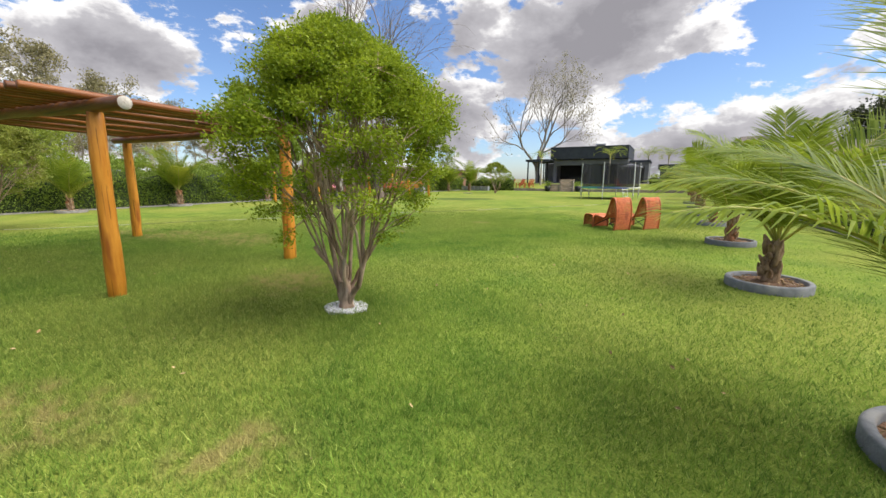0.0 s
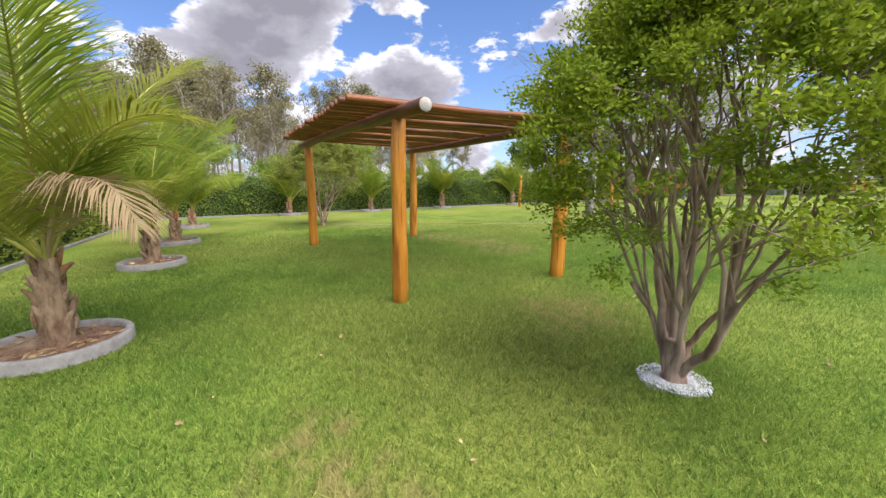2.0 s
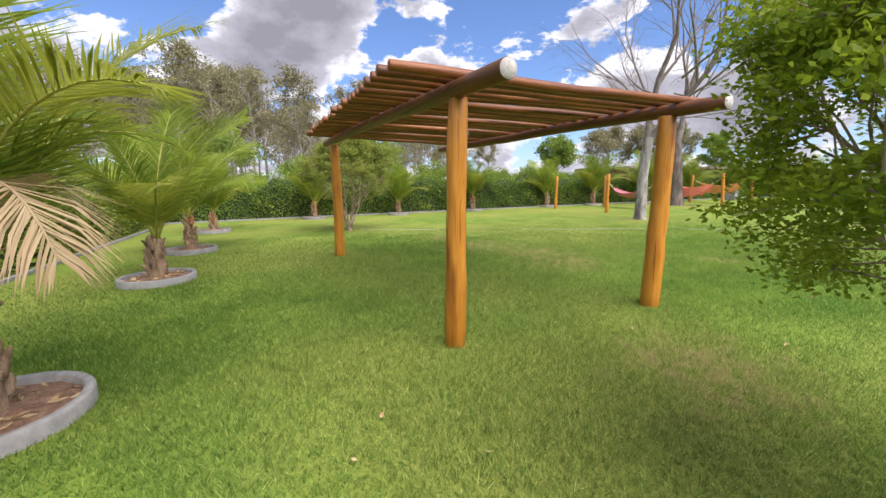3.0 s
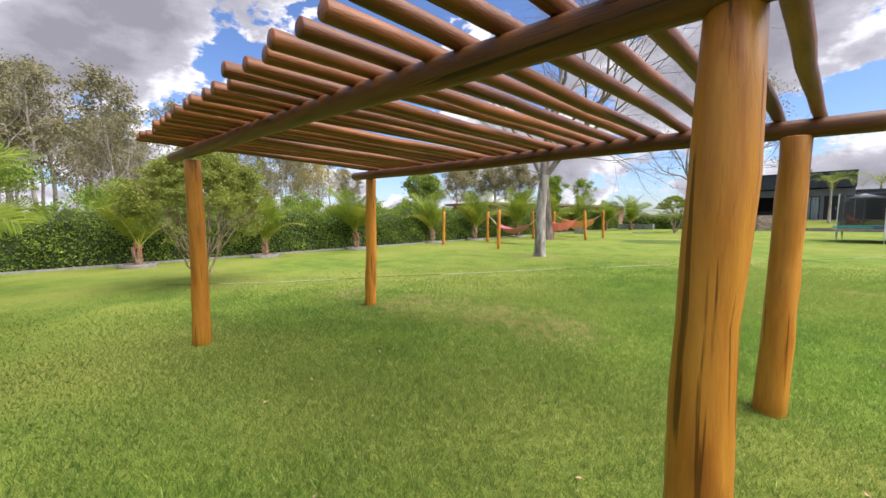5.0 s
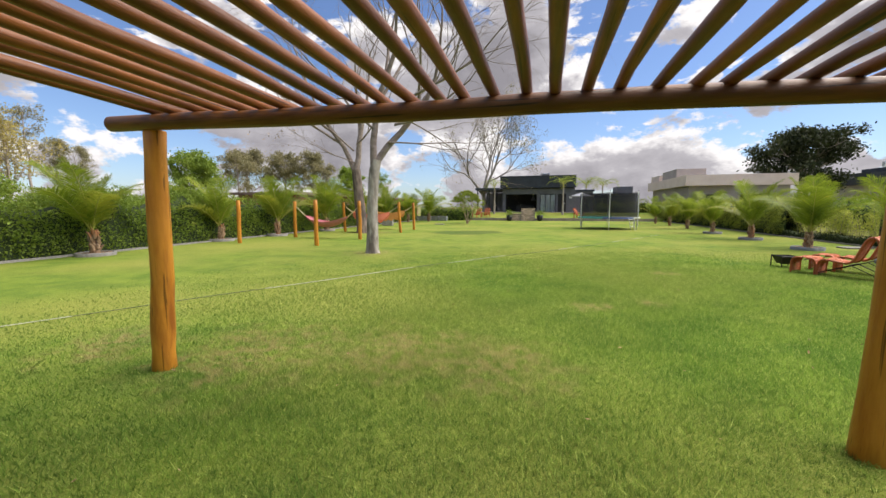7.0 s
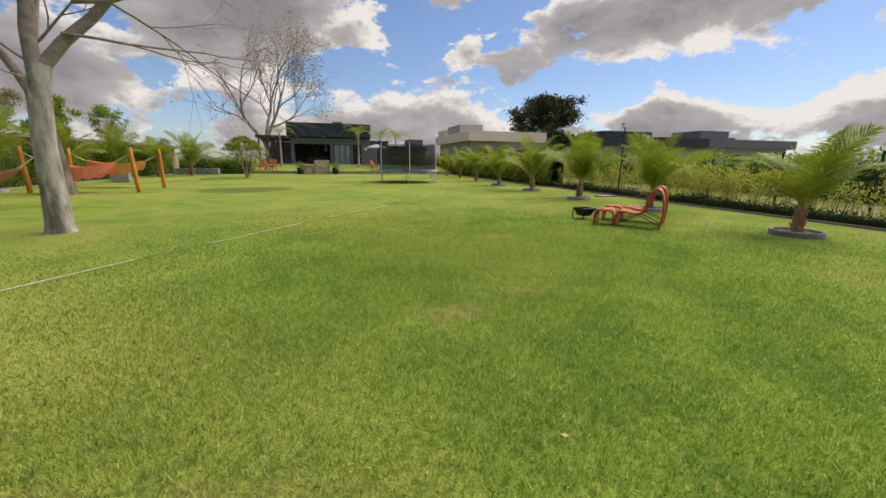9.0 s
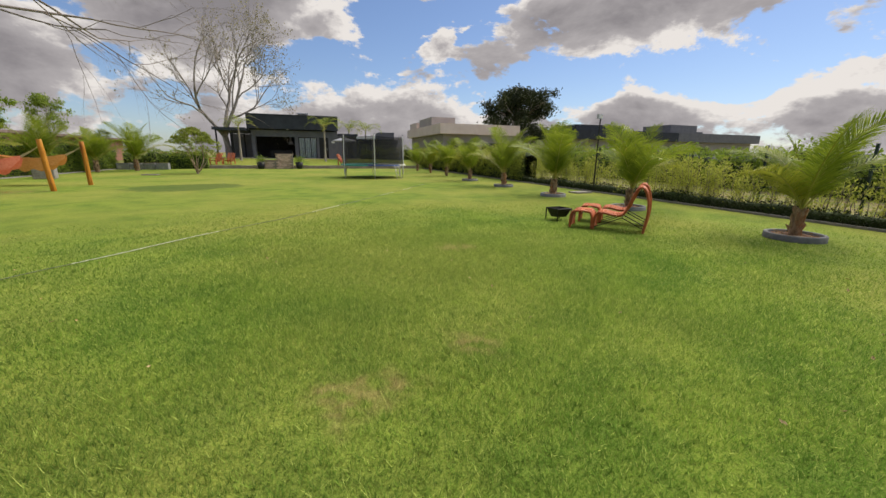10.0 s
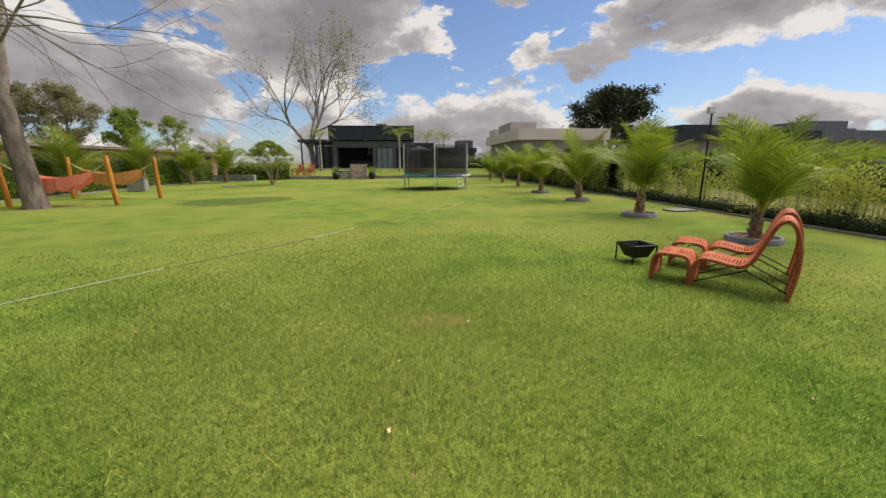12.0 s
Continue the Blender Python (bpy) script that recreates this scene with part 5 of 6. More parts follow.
def lounge_chair(loc, turn):
    root = thing("lounge_chair", loc, "orange woven reclining garden chair on the lawn", "chair", "woven loungers", turn=turn)
    ribbon_seat(root, [(u * 0.96, z * 0.95) for u, z in CHAIR], WID, 0.021, "woven_sling")
    for y in (-WID / 2 + 0.02, WID / 2 - 0.02):
        tube_part("brace", [(0.02, y, 0.06), (0.56, y, 0.30)], 0.010, M_BLACK, root, 6, "black steel brace")
        tube_part("brace", [(1.0, y, 0.08), (0.56, y, 0.30)], 0.010, M_BLACK, root, 6, "black steel brace")
    tube_part("cross_bar", [(0.56, -WID / 2, 0.31), (0.56, WID / 2, 0.31)], 0.010, M_BLACK, root, 6)
    return root


def footstool(loc, turn):
    root = thing("footstool", loc, "orange woven low footstool before a lounger", "footstool", "woven footstools", turn=turn)
    ribbon_seat(root, STOOL, WID, 0.021, "woven_sling")
    tube_part("cross_bar", [(0.23, -WID / 2, 0.33), (0.23, WID / 2, 0.33)], 0.010, M_BLACK, root, 6)
    return root


chd = np.array([math.cos(radians(CH_DIR)), math.sin(radians(CH_DIR))])
chn = np.array([-chd[1], chd[0]])
c1 = np.array([-1.03, 12.73]) + chn * WID / 2
c2 = c1 + chn * 0.98 + chd * 0.02
chair = lounge_chair((*c1, 0), CH_DIR)
copy_thing(chair, pose(*c2, 0, 0, 0, CH_DIR + 2))
st = footstool((*(c1 - chd * 0.50), 0), CH_DIR)
copy_thing(st, pose(*(c2 - chd * 0.49), 0, 0, 0, CH_DIR + 3))

fire = thing("fire_bowl", (-1.02, 14.05, 0), "square black steel fire bowl on four legs", "fire pit", turn=6)
g = Geo()
a, b = 0.215, 0.13
o = [(-a, -a, 0.30), (a, -a, 0.30), (a, a, 0.30), (-a, a, 0.30), (-b, -b, 0.09), (b, -b, 0.09), (b, b, 0.09), (-b, b, 0.09)]
i_ = [(x * 0.95, y * 0.95, z + 0.012) for x, y, z in o]
g.add(np.array(o + i_), [(0, 4, 5, 1), (1, 5, 6, 2), (2, 6, 7, 3), (3, 7, 4, 0), (4, 7, 6, 5), (8, 9, 13, 12), (9, 10, 14, 13), (10, 11, 15, 14), (11, 8, 12, 15), (12, 13, 14, 15), (0, 1, 9, 8), (1, 2, 10, 9), (2, 3, 11, 10), (3, 0, 8, 11)])
g.obj("bowl", M_BLACK, fire, smooth=False)
for x in (-a, a):
    for y in (-a, a):
        box_part("leg", (x - 0.011, y - 0.011, 0), (x + 0.011, y + 0.011, 0.31), M_BLACK, fire, 0.003)

# ---- hose across the lawn ----
hose_pts = [(-16.6, 2.1), (-15.76, 3.18), (-13.8, 6.1), (-12.0, 9.2), (-10.4, 12.05), (-8.9, 14.0), (-7.35, 16.0), (-5.15, 19.6), (-3.4, 22.2), (-2.1, 24.4), (-1.2, 26.2)]
hp = np.array(hose_pts)
tt = np.linspace(0, len(hp) - 1, 90)
hx, hy = np.interp(tt, np.arange(len(hp)), hp[:, 0]), np.interp(tt, np.arange(len(hp)), hp[:, 1])
hx += 0.05 * np.sin(tt * 2.1)
hz = 0.030 + 0.012 * np.sin(tt * 3.3) * np.sin(tt * 1.1)
hose = thing("garden_hose", (0, 0, 0), "thin garden hose stretched over the lawn", "hose")
pts = np.stack([hx, hy, hz], -1)
# lengths alternate dull green with the painted sunlit tone
cuts = [0, 8, 16, 23, 33, 37, 46, 55, 58, 66, 70, 74, 78, 83, 89]
for i in range(len(cuts) - 1):
    seg = pts[cuts[i]:cuts[i + 1] + 1]
    tube_part("hose_length", seg, 0.0065, M_HOSE_D if i % 2 == 0 else M_HOSE_W, hose, 6, "dull green length" if i % 2 == 0 else "pale length with sunlight painted into its colour")

# ---- hammocks ----
HPOSTS = [(-21.05, 16.25, 0.02), (-16.92, 16.1, 0.0), (-20.7, 19.9, 0.03), (-16.6, 19.5, -0.02), (-20.5, 25.0, -0.06), (-16.5, 25.0, -0.10), (-20.9, 28.6, 0.05), (-16.7, 28.2, -0.04)]
for i, (x, y, ln) in enumerate(HPOSTS):
    pr = thing("hammock_post", (x, y, 0), "varnished round log post for hammocks", "post", "hammock posts")
    gg, mm = log_mesh((0, 0, -0.05), (ln, ln * 0.5, 1.95), 0.095, 0.085, M_POST, 60 + i, 12, 7, 0.005)
    gg.obj("log", mm, pr)


def hammock(p0, p1, sag, mat, label, seed, fringe=True):
    """Cloth slung between two posts, gathered to ropes at both ends."""
    p0, p1 = np.array(p0, float), np.array(p1, float)
    root = thing("hammock", (*p0[:2], 0), label, "hammock", "hammocks")
    o = np.array([p0[0], p0[1], 0])
    r = np.random.default_rng(seed)
    n, m = 30, 13
    u = np.linspace(0.17, 0.83, n)
    v = np.linspace(-1, 1, m)
    dirv = (p1 - p0) / np.linalg.norm((p1 - p0)[:2])
    lat = np.array([-dirv[1], dirv[0], 0])

    def mid_line(t):
        return p0 + (p1 - p0) * t + np.array([0, 0, -1.0]) * sag * (1 - (2 * t - 1) ** 2)

    grid = []
    for t in u:
        w = 0.06 + 0.8 * np.sin(np.pi * (t - 0.17) / 0.66) ** 0.6
        hang = 0.14 + 0.42 * np.sin(np.pi * (t - 0.17) / 0.66) ** 0.7
        c = mid_line(t)
        grid.append([c + lat * w * 0.5 * np.sin(q * 1.3) + np.array([0, 0, hang * (abs(q) ** 1.5) * 0.55 - hang * 0.25]) + r.normal(size=3) * 0.006 for q in v])
    gv_ = np.array(grid) - o
    gg = Geo()
    fs = [(i * m + j, i * m + j + 1, (i + 1) * m + j + 1, (i + 1) * m + j) for i in range(n - 1) for j in range(m - 1)]
    gg.add(gv_.reshape(-1, 3), fs)
    cloth = gg.obj("cloth", mat, root)
    if fringe:
        fg = Geo()
        for col in (0, m - 1):
            k = n
            top_e = gv_[:, col]
            drop = 0.45 + 0.14 * np.abs(np.sin(np.linspace(0, 5 * np.pi, k)))
            drop *= np.sin(np.pi * np.linspace(0.02, 0.98, k)) ** 0.4
            side = lat * (0.03 if col else -0.03)
            low_e = top_e + side - np.array([0, 0, 1.0]) * drop[:, None]
            fg.add(np.concatenate([top_e, low_e]), [(i, i + 1, k + i + 1, k + i) for i in range(k - 1)])
        fg.obj("fringe", mat, cloth, "scalloped hanging border")
    for end, edge in ((p0, gv_[0]), (p1, gv_[-1])):
        rp = Geo()
        for j in range(0, m, 2):
            rp.tube([end - o, (end - o) * 0.5 + edge[j] * 0.5 + np.array([0, 0, -0.02]), edge[j]], 0.008, 4, 0, caps=False)
        rp.obj("rope_fan", M_ROPE, root, "cream cotton ropes")
    return root


hammock((-20.66, 19.9, 1.75), (-16.62, 19.52, 1.7), 1.0, M_PINK, "rose-coloured cotton hammock slung between log posts", 1, False)
hammock((-20.55, 25.0, 1.75), (-16.6, 25.0, 1.75), 0.8, M_CORAL, "coral cotton hammock with scalloped border between posts", 2)
hammock((-20.85, 28.6, 1.75), (-16.74, 28.2, 1.75), 0.72, M_OCHRE, "ochre cotton hammock with scalloped border between posts", 3)

pump = thing("equipment_box", (-21.0, 33.5, 0), "small grey weathered equipment box by the hedge", "box", turn=12)
box_part("body", (-0.45, -0.35, 0), (0.45, 0.35, 0.75), M_CONC, pump, 0.03)
box_part("lid", (-0.48, -0.38, 0.752), (0.48, 0.38, 0.80), M_RING, pump, 0.015)
for i, (x, y, a) in enumerate(((4.35, 20.2, 8), (-17.2, 37.0, -5))):
    cv = thing("ground_cover", (x, y, 0), "flat pale concrete inspection cover in the grass", "cover", turn=a)
    box_part("slab", (-0.45, -0.28, 0), (0.45, 0.28, 0.055), M_CONC, cv, 0.012)

# ---- trampoline ----
tramp = thing("trampoline", (-2.85, 33.0, 0), "round trampoline with white poles and black safety net", "trampoline", turn=12)
R, H = 2.15, 0.85
ang = np.linspace(0, 2 * np.pi, 49)
tube_part("frame_ring", np.stack([R * np.cos(ang), R * np.sin(ang), np.full(49, H)], -1), 0.025, M_STEEL, tramp, 8)
g = Geo()
v = [(0, 0, H - 0.03)] + [(q * np.cos(t), q * np.sin(t), H - 0.03 + 0.01 * q) for q in (0.9, 1.8) for t in ang[:-1]]
g.add(v, [(0, 1 + i, 1 + (i + 1) % 48) for i in range(48)])
g.f.append(np.array([(1 + i, 49 + i, 49 + (i + 1) % 48, 1 + (i + 1) % 48) for i in range(48)]))
g.m.append(np.zeros(48))
g.obj("jump_mat", M_BLACK, tramp, "black jumping mat")
for k in range(6):
    t = np.linspace(k, k + 1, 9) * np.pi / 3
    prof = [(1.78, H + 0.0), (1.80, H + 0.035), (2.16, H + 0.045), (2.19, H + 0.0), (2.18, H - 0.05)]
    gg = Geo()
    gg.add([(q * np.cos(x), q * np.sin(x), z) for x in t for q, z in prof], [(i * 5 + j, (i + 1) * 5 + j, (i + 1) * 5 + j + 1, i * 5 + j + 1) for i in range(8) for j in range(4)])
    gg.obj("pad", (M_CREAM, M_TEAL, M_TEAL, M_TEAL, M_BLUE, M_CREAM)[k], tramp, "padded edge cover")
for k in range(6):
    t = k * np.pi / 3 + 0.2
    c, s = np.cos(t), np.sin(t)
    tube_part("leg", [(c * R, s * R, H - 0.02), (c * (R + 0.02), s * (R + 0.02), 0.0)], 0.022, M_STEEL, tramp, 8)
    q = tube_part("net_pole", [(c * (R + 0.06), s * (R + 0.06), 0.25), (c * (R + 0.06), s * (R + 0.06), 1.6), (c * (R + 0.03), s * (R + 0.03), 2.75)], 0.026, M_WHITE, tramp, 8, "pale padded net pole")
    tube_part("cap", [(c * (R + 0.03), s * (R + 0.03), 2.74), (c * (R + 0.03), s * (R + 0.03), 2.79)], [0.03, 0.02], M_BLACK, q, 8)
ng = Geo()
nz_ = np.array([H + 0.03, 1.5, 2.1, 2.68])
ng.add([((R - 0.10) * np.cos(t), (R - 0.10) * np.sin(t), z - 0.06 * abs(np.sin(3 * (t - 0.2))) * (z > 2.5)) for t in ang[:-1] for z in nz_],
       [(i * 4 + j, ((i + 1) % 48) * 4 + j, ((i + 1) % 48) * 4 + j + 1, i * 4 + j + 1) for i in range(48) for j in range(3)])
ng.obj("safety_net", M_NET, tramp, "black see-through net")
lad = Geo()
for x in (-0.18, 0.18):
    lad.tube([(x, -R - 0.28, 0), (x, -R - 0.02, H)], 0.014, 6)
for f in (0.3, 0.6, 0.88):
    lad.tube([(-0.18, -R - 0.28 + 0.26 * f, H * f), (0.18, -R - 0.28 + 0.26 * f, H * f)], 0.014, 6)
ladder = lad.obj("ladder", M_STEEL, tramp, "short steel ladder")
ladder.matrix_basis = pose(0, 0, 0, 0, 0, 22)

# ---- terrace and dark house ----
TZ = 0.90
step = thing("terrace_edge", (0, 49.2, 0), "low brown stone retaining edge of the house terrace", "retaining wall", kind="structure")
for i in range(26):
    x0 = -23.0 + i * 1.05
    box_part("block", (x0, -0.12, -0.05), (x0 + 1.04, 0.14, 0.29 + 0.015 * (i % 3)), M_PAVE, step, 0.015)

house = thing("dark_house", (0, 58.3, TZ), "dark grey single-storey house with black parapet", "house")


def hbox(name, lo, hi, mat, parent=None, bevel=0.0, label=""):
    return box_part(name, lo, hi, mat, parent or house, bevel, label)


hbox("floor_slab", (-17.5, -2.2, -0.25), (-0.9, 10.0, 0.02), M_PAVE)
hbox("wall", (-8.72, 0.0, 0.02), (-8.3, 0.3, 3.3), M_GREYWALL)
hbox("wall", (-6.15, 0.0, 0.02), (-5.85, 0.3, 3.3), M_GREYWALL)
hbox("wall", (-4.75, 0.0, 0.02), (-3.6, 0.3, 3.3), M_GREYWALL)
hbox("wall", (-13.55, 0.0, 0.02), (-13.1, 0.35, 3.3), M_GREYWALL, label="grey column")
hbox("wall", (-13.55, -0.02, 2.55), (-3.6, 0.32, 3.3), M_GREYWALL, label="grey lintel wall")
hbox("wall", (-3.9, 0.35, 0.02), (-3.6, 9.5, 3.4), M_GREYWALL)
hbox("wall", (-13.55, 9.2, 0.02), (-3.9, 9.5, 3.4), M_GREYWALL)
# recess shade painted as near-black on back wall and ceiling
hbox("wall", (-13.55, 4.6, 0.02), (-3.95, 4.8, 3.3), M_DARKROOM, label="room wall with unlit darkness painted in")
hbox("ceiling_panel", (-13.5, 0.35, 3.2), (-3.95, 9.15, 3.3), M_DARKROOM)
roof = hbox("parapet", (-13.85, -0.75, 3.42), (-3.55, 9.8, 5.02), M_CHAR, label="black boxed parapet")
hbox("coping", (-13.9, -0.8, 5.02), (-3.5, 9.85, 5.08), M_CHAR, roof)
chim = hbox("chimney", (-8.2, 3.0, 5.08), (-7.1, 3.9, 5.5), M_CONC, roof, 0.02, "pale chimney")
hbox("chimney_cap", (-8.35, 2.9, 5.56), (-6.95, 4.0, 5.66), M_WHITE, chim)
for x in (-8.1, -7.2):
    hbox("cap_leg", (x, 3.3, 5.5), (x + 0.08, 3.6, 5.56), M_WHITE, chim)
fr = hbox("glass_door", (-8.3, 0.08, 0.02), (-8.22, 0.2, 2.55), M_BLACK, label="black-framed glass door with curtain")
for x in (-7.6, -6.9, -6.22):
    hbox("frame_bar", (x, 0.08, 0.02), (x + 0.07, 0.2, 2.55), M_BLACK, fr)
hbox("top_rail", (-8.22, 0.09, 2.47), (-6.22, 0.19, 2.55), M_BLACK, fr)
for x in (-8.22, -7.53, -6.83):
    pn = hbox("pane", (x, 0.12, 0.03), (x + 0.62, 0.135, 2.47), M_GLASS, fr)
    pn.visible_shadow = False
cg = Geo()
cu = np.linspace(-8.2, -6.25, 60)
cg.add([(x, 0.45 + 0.05 * np.sin(x * 28), z) for x in cu for z in (0.06, 2.5)], [(i * 2, i * 2 + 2, i * 2 + 3, i * 2 + 1) for i in range(59)])
cg.obj("curtain", M_CURTAIN, house, "pale green-grey curtain")
dr = hbox("door", (-5.85, 0.06, 0.03), (-4.75, 0.14, 2.55), M_BLACK, label="dark door")
hbox("door_handle", (-4.95, 0.0, 1.05), (-4.91, 0.055, 1.35), M_STEEL, dr)
hbox("wall_sign", (-4.35, -0.03, 1.9), (-4.0, -0.005, 2.2), M_WHITE, label="small white wall plate")
hbox("counter", (-11.8, 2.6, 0.02), (-9.2, 3.3, 0.95), M_BLACK)
hood = Geo()
hood.add([(-9.6, 2.4, 1.7), (-9.0, 2.4, 1.7), (-9.0, 3.2, 1.7), (-9.6, 3.2, 1.7), (-9.4, 2.6, 2.3), (-9.2, 2.6, 2.3), (-9.2, 3.0, 2.3), (-9.4, 3.0, 2.3)],
         [(3, 2, 1, 0), (0, 1, 5, 4), (1, 2, 6, 5), (2, 3, 7, 6), (3, 0, 4, 7), (4, 5, 6, 7)])
hood.tube([(-9.3, 2.8, 2.3), (-9.3, 2.8, 3.2)], 0.12, 10)
hood.obj("cooker_hood", M_STEEL, house, smooth=False)
hbox("soffit_lamp", (-9.6, -0.6, 3.36), (-9.3, -0.35, 3.42), M_WHITE)
ver = hbox("veranda_roof", (-17.3, -1.6, 3.12), (-13.9, 8.0, 3.42), M_CHAR, label="black flat veranda roof")
for x in (-17.05, -15.4):
    for y in (-1.4, 3.2, 7.4):
        hbox("veranda_post", (x, y, 0.02), (x + 0.16, y + 0.16, 3.12), M_BLACK)
hbox("veranda_back_wall", (-17.0, 8.3, 0.02), (-13.9, 8.5, 3.1), M_GREYWALL)

wing = thing("house_wing", (0, 59.6, TZ), "lower grey service wing of the dark house", "house")
box_part("wall", (-3.5, 0, 0), (-2.7, 0.3, 2.9), M_GREYWALL, wing)
box_part("wall", (-1.6, 0, 0), (-1.1, 0.3, 2.9), M_GREYWALL, wing)
box_part("lintel", (-2.7, 0, 2.35), (-1.6, 0.3, 2.9), M_GREYWALL, wing)
box_part("door", (-2.7, 0.1, 0), (-1.6, 0.2, 2.34), M_BLACK, wing, 0, "black door")
box_part("wall", (-1.4, 0.3, 0), (-1.1, 7, 2.9), M_GREYWALL, wing)
box_part("roof", (-3.5, -0.15, 2.9), (-0.95, 7.1, 3.15), M_CHAR, wing, 0.01, "black roof edge")

umb = thing("patio_umbrella", (-3.0, 55.6, 0.85), "grey open patio umbrella by the house", "umbrella")
tube_part("pole", [(0, 0, 0), (0, 0, 2.6)], 0.03, M_STEEL, umb, 8)
g = Geo()
g.add([(0, 0, 2.65)] + [(1.5 * np.cos(k * np.pi / 4 + 0.4), 1.5 * np.sin(k * np.pi / 4 + 0.4), 2.2) for k in range(8)] + [(0, 0, 2.6)] + [(1.5 * np.cos(k * np.pi / 4 + 0.4), 1.5 * np.sin(k * np.pi / 4 + 0.4), 2.12) for k in range(8)],
      [(0, 1 + k, 1 + (k + 1) % 8) for k in range(8)] + [(9, 10 + (k + 1) % 8, 10 + k) for k in range(8)])
g.f.append(np.array([(1 + k, 10 + k, 10 + (k + 1) % 8, 1 + (k + 1) % 8) for k in range(8)]))
g.m.append(np.zeros(8))
g.obj("canopy", M_UMBR, umb, smooth=False)
box_part("base", (-0.3, -0.3, 0), (0.3, 0.3, 0.08), M_CONC, umb, 0.01)

# brick grill block on the terrace edge
bbq = thing("brick_grill", (-9.45, 48.6, 0), "pale brick garden grill block at the terrace edge", "barbecue")
box_part("core", (-0.78, -0.28, 0), (0.78, 0.48, 1.40), M_PAVE, bbq)
box_part("core", (-2.28, -0.26, 0), (-0.8, 0.46, 0.80), M_PAVE, bbq)
bk = Geo()
bk.box((0, 0, 0), (0.325, 0.04, 0.125), 0, 0.008)
bk = bk.mesh("brick", M_BRICK, False)
for x0, x1, h in ((-0.8, 0.8, 10), (-2.3, -0.82, 5)):
    for row in range(h):
        x = x0 - (0.17 if row % 2 else 0)
        while x < x1:
            if x >= x0 - 0.01 and x + 0.325 <= x1 + 0.02:
                q = new("brick", bk)
                q.parent = bbq
                q.location = (x, -0.32, 0.02 + row * 0.14)
            x += 0.338
box_part("top_slab", (-0.84, -0.34, 1.402), (0.84, 0.52, 1.46), M_BRICK, bbq, 0.01)
box_part("top_slab", (-2.34, -0.32, 0.802), (-0.82, 0.5, 0.86), M_BRICK, bbq, 0.01)


def flower_pot(loc, s, label):
    root = thing("flower_pot", loc, label, "plant pot", "pots by the grill")
    gg = Geo()
    gg.tube([(0, 0, 0), (0, 0, 0.05), (0, 0, 0.40 * s), (0, 0, 0.44 * s), (0, 0, 0.40 * s)], [0.15 * s, 0.17 * s, 0.25 * s, 0.27 * s, 0.22 * s], 14)
    gg.obj("pot", M_BLACK, root)
    lg_ = Geo()
    k = 260
    p_ = rng.normal(size=(k, 3)) * np.array([0.13, 0.13, 0.10]) * s + np.array([0, 0, 0.56 * s])
    lg_.leaves(p_, rng.normal(size=(k, 3)) + np.array([0, 0, 0.5]), 0.14, 0.07)
    tagged(lg_.obj("plant", M_HEDGE_LEAF, root), kind="stuff")
    return root


pot = flower_pot((-11.6, 47.9, 0), 1.6, "black round plant pot with green plant")
copy_thing(pot, pose(-8.1, 48.3, 0, 0, 0, 80))


# terrace loungers, seen from afar
def wood_chair(loc, turn, s=1.0):
    root = thing("adirondack_chair", loc, "orange-brown wooden garden chair on the terrace", "chair", "terrace chairs", turn=turn)
    for k in range(5):
        x = -0.26 + k * 0.13
        gg = Geo()
        gg.tube([(x, 0.20, 0.32), (x * 1.1, 0.42, 0.75), (x * 1.25, 0.58, 1.08 - abs(k - 2) * 0.04)], 0.045, 6)
        gg.obj("back_slat", M_RUST, root)
    for k in range(5):
        box_part("seat_slat", (-0.3, -0.32 + k * 0.115, 0.36 - k * 0.022), (0.3, -0.22 + k * 0.115, 0.39 - k * 0.022), M_RUST, root, 0.006)
    for x in (-0.36, 0.30):
        box_part("leg", (x, -0.34, 0), (x + 0.06, -0.26, 0.56), M_RUST, root)
        box_part("leg", (x, 0.36, 0), (x + 0.06, 0.44, 0.56), M_RUST, root)
        box_part("arm", (x - 0.03, -0.40, 0.56), (x + 0.09, 0.48, 0.59), M_RUST, root, 0.005)
    root.scale = (s, s, s)
    return root


wc = wood_chair((-16.0, 50.5, 0.33), -35, 1.1)
for x, y, a in ((-17.4, 50.6, -60), (-19.0, 50.4, 30), (-20.2, 50.8, 50), (-14.9, 51.0, -20)):
    copy_thing(wc, pose(x, y, 0.34, 0, 0, a))
wc2 = copy_thing(wc, pose(-3.6, 50.2, 0.32, 0, 0, 60))

for x0, n_ in ((-22.3, 3), (-19.4, 1)):
    for k in range(n_):
        bx = thing("planter_box", (x0 + k * 0.95, 46.8, 0), "dark grey rectangular planter box", "planter", "planter boxes")
        box_part("box", (-0.45, -0.3, 0), (0.45, 0.3, 0.55), M_RING, bx, 0.01)
        box_part("soil", (-0.41, -0.26, 0.551), (0.41, 0.26, 0.556), M_SOIL, bx)


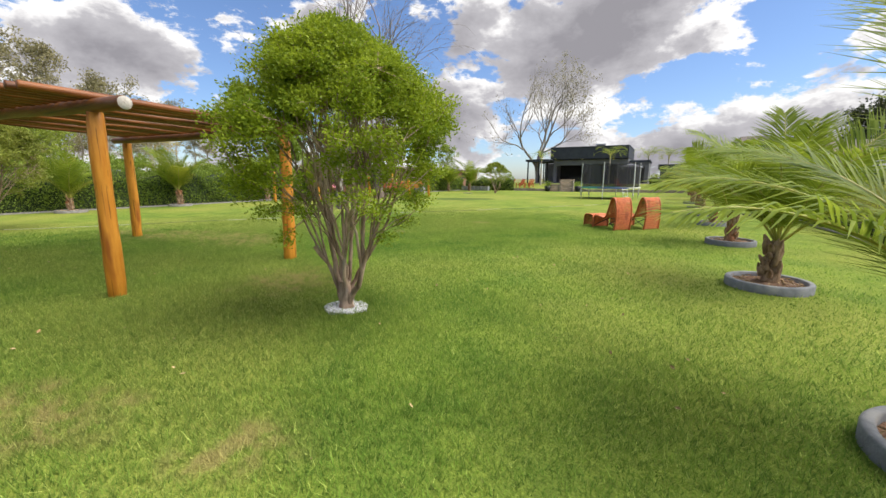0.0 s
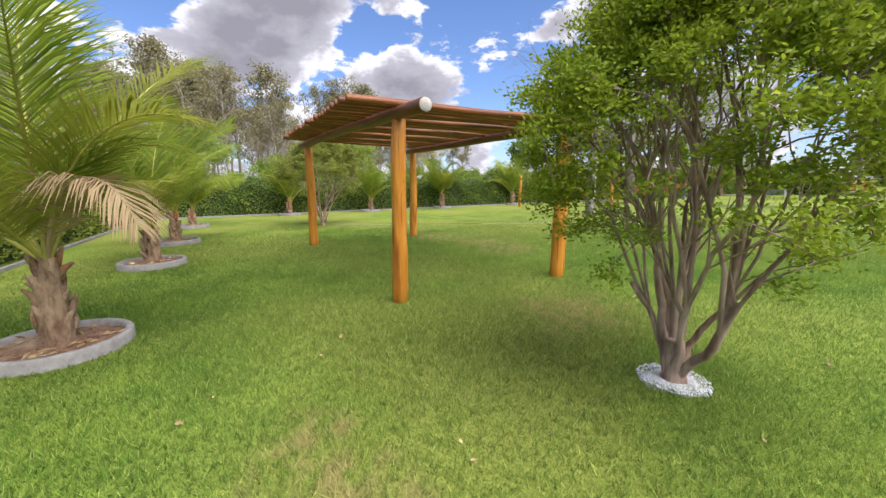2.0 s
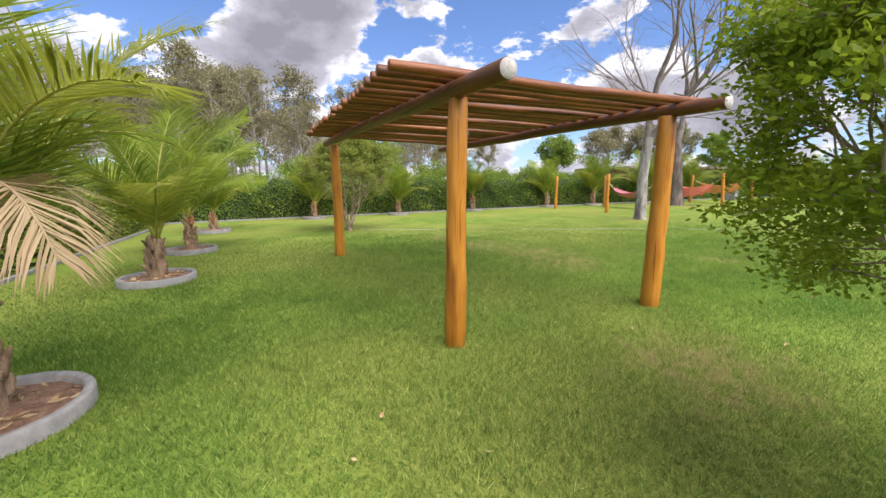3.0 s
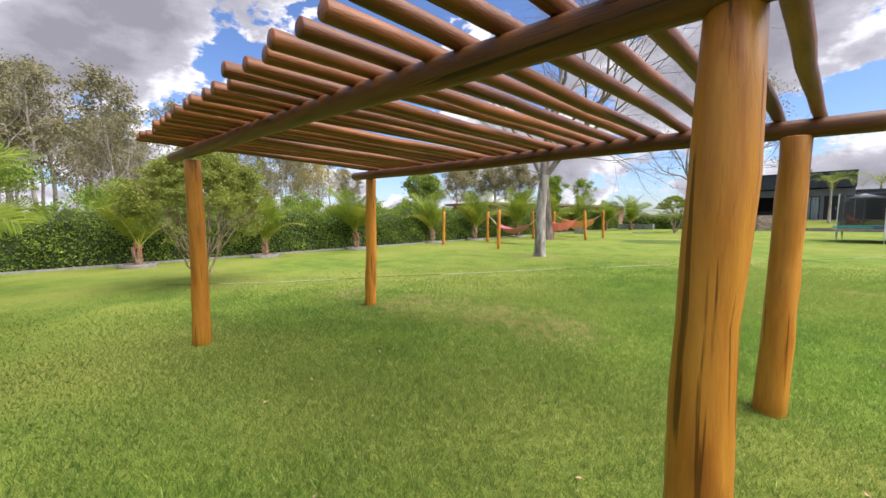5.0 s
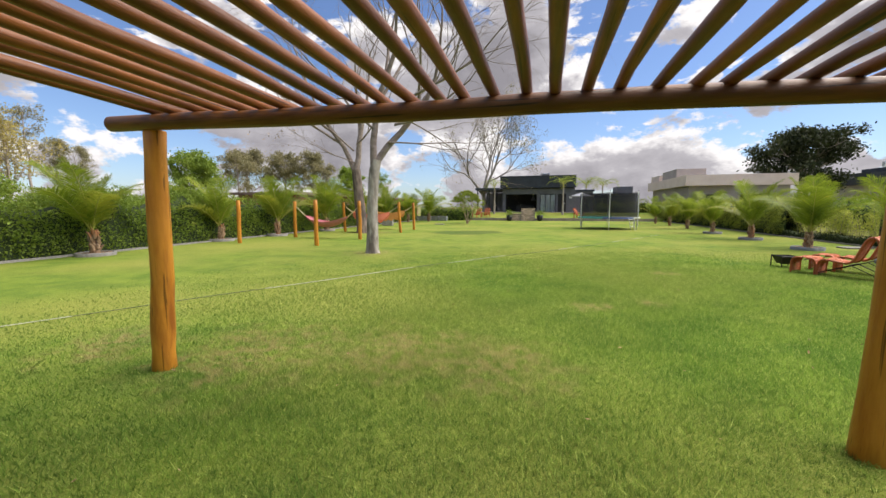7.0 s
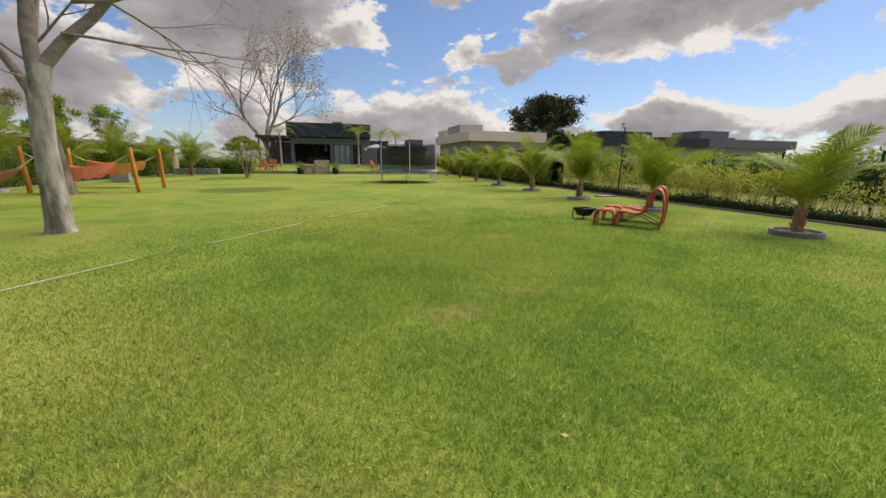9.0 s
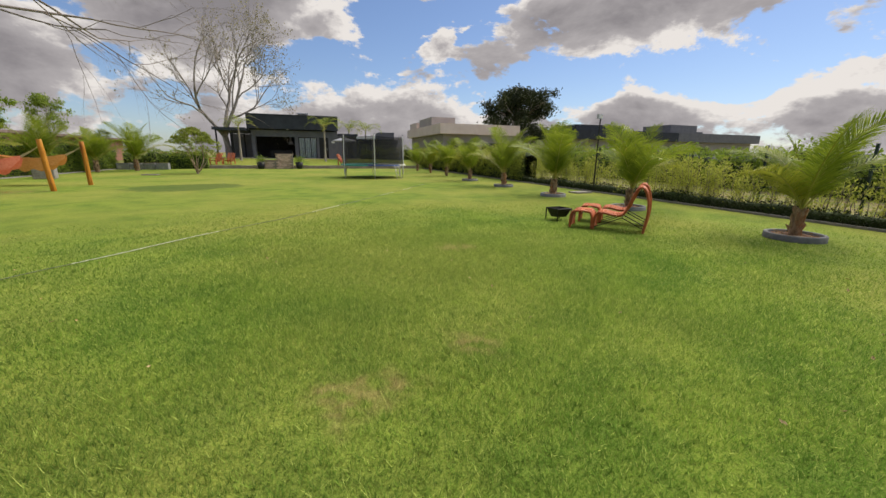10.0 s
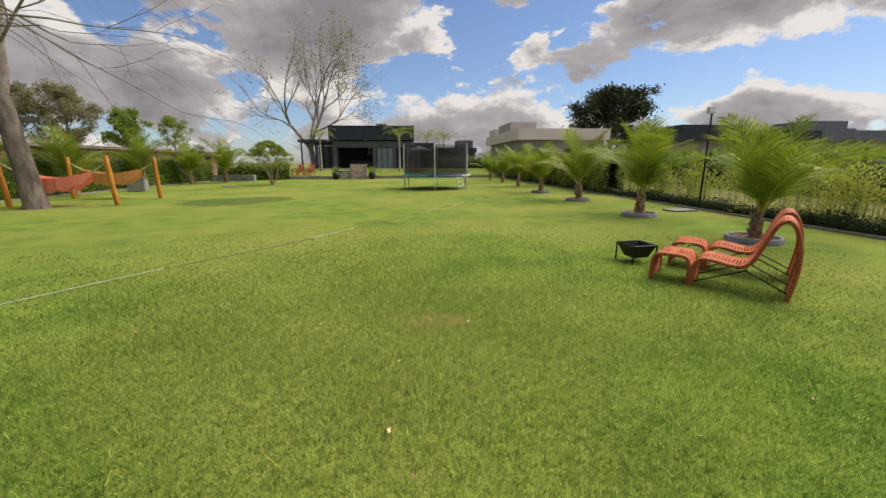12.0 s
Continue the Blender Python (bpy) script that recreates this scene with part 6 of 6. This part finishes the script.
# palms beside the house with slim pale trunks
def slim_palm(loc, h, seed):
    r = np.random.default_rng(seed)
    root = thing("foxtail_palm", loc, "slim pale-trunked palm with arching fronds", "palm tree", "house palms")
    tube_part("trunk", [(0, 0, -0.05), (0.02, 0, h * 0.5), (0.03, 0.0, h)], [0.14, 0.10, 0.08], M_EUC_BARK, root, 10, "smooth pale trunk")
    tube_part("crown_shaft", [(0.03, 0, h), (0.03, 0, h + 0.35)], [0.085, 0.05], M_RACHIS, root, 8, "green crown shaft")
    for i in range(9):
        gg, mm = frond(2.3, i * 2.399, 1.15 - 0.08 * i, 2.0, r, False, i == 8, 26)
        ob = gg.obj("frond", mm, root)
        ob.location = (0.03, 0, h + 0.3)
    return root


sp = slim_palm((-14.2, 54.0, 0.72), 3.3, 5)
copy_thing(sp, pose(-5.35, 53.6, 0.70, 0, 0, 70) @ Matrix.Scale(1.04, 4))
for x, y, a in ((-1.5, 66, 20), (1.2, 68, 100)):
    copy_thing(sp, pose(x, y, 0.4, 0, 0, a) @ Matrix.Scale(1.25, 4))


# ---- neighbouring houses ----
def flat_house(name, loc, label, boxes):
    root = thing(name, loc, label, "house")
    for nm, lo, hi, mat in boxes:
        box_part(nm, lo, hi, mat, root, 0.0)
    return root


flat_house("beige_house", (0, 50, 0), "beige flat-roofed neighbouring house with wide fascia", [
    ("wall", (8.0, 0.8, 0), (17.5, 16, 3.95), M_TAUPE), ("fascia", (7.4, 0, 3.95), (12.2, 16.6, 5.1), M_BEIGE), ("fascia", (12.2, 0.5, 3.95), (18.0, 16.6, 5.15), M_BEIGE),
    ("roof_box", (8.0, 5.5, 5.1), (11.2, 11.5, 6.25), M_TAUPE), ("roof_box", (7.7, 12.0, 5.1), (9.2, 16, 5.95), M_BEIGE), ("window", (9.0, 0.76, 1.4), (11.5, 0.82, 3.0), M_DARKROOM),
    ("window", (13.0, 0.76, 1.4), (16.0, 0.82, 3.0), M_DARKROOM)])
flat_house("grey_annex", (0, 68, 0), "dark grey flat-roofed annex of the neighbouring house", [
    ("wall", (0.2, 0, 0), (6.0, 8, 3.0), M_GREYWALL), ("fascia", (-0.1, -0.5, 3.0), (6.15, 8.4, 3.7), M_CHAR), ("roof_box", (3.6, 2, 3.7), (6.0, 6, 4.9), M_GREYWALL)])
hedge("garden_shrubs", (-0.8, 57.2), (5.4, 56.6), 2.1, 1.4, 23, "mixed light green shrubs beside the service wing", M_BUSH_LEAF2, 150, 0.17)
flat_house("black_house", (0, 66, 0), "low black flat-roofed neighbouring house", [
    ("wall", (34, 0, 0), (82, 12, 4.55), M_TAUPE), ("fascia", (33, -1.5, 4.55), (60, 13, 6.1), M_CHAR), ("fascia", (60, -1.0, 4.55), (83, 13, 6.2), M_GREYWALL),
    ("roof_box", (38.5, 1, 6.1), (49, 9, 7.15), M_CHAR), ("roof_box", (61.5, 2, 6.2), (68.5, 9, 7.9), M_GREYWALL), ("roof_box", (68.5, 3, 6.2), (71.5, 9, 6.8), M_GREYWALL),
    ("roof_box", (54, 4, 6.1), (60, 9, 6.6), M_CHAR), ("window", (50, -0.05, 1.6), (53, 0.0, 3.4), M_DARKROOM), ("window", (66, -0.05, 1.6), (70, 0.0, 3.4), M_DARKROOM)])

shed = thing("brick_building", (-28.5, 46, 0), "long low red-brick building behind the hedge", "building")
box_part("wall", (-6, -15, 0), (0, 18, 2.75), M_REDBRICK, shed)
box_part("roof", (-6.6, -15.5, 2.75), (0.5, 18.5, 2.98), M_TILE_ROOF, shed, 0.02, "weathered overhanging roof")
for y in (-11, -3, 5, 12):
    wn_ = box_part("window", (-0.02, y, 1.7), (0.03, y + 1.4, 2.4), M_DARKROOM, shed, 0, "flat panel painted dark as an unlit opening")
    box_part("window_sill", (0.0, y - 0.1, 1.62), (0.08, y + 1.5, 1.69), M_CONC, wn_)

# ---- fallen leaves ----
lf = Geo()
lf.add([(-0.028, 0, 0), (0, -0.017, 0.006), (0.032, 0, 0.012), (0, 0.017, 0.006), (0, 0, -0.002)], [(0, 1, 4), (1, 2, 4), (2, 3, 4), (3, 0, 4)])
lf = lf.mesh("fallen_leaf", M_DEADLEAF, False)
r_lf = np.random.default_rng(12)
litter = thing("leaf_litter", (-4, 5, 0), "scattered small dry fallen leaves on the grass", "leaf litter")
for i in range(150):
    q = new("leaf", lf)
    q.parent = litter
    q.matrix_basis = pose(r_lf.uniform(-7.5, 6), r_lf.uniform(-5.5, 8), 0.034, r_lf.normal() * 20, r_lf.normal() * 20, r_lf.uniform(0, 360)) @ Matrix.Scale(r_lf.uniform(0.4, 0.95), 4)
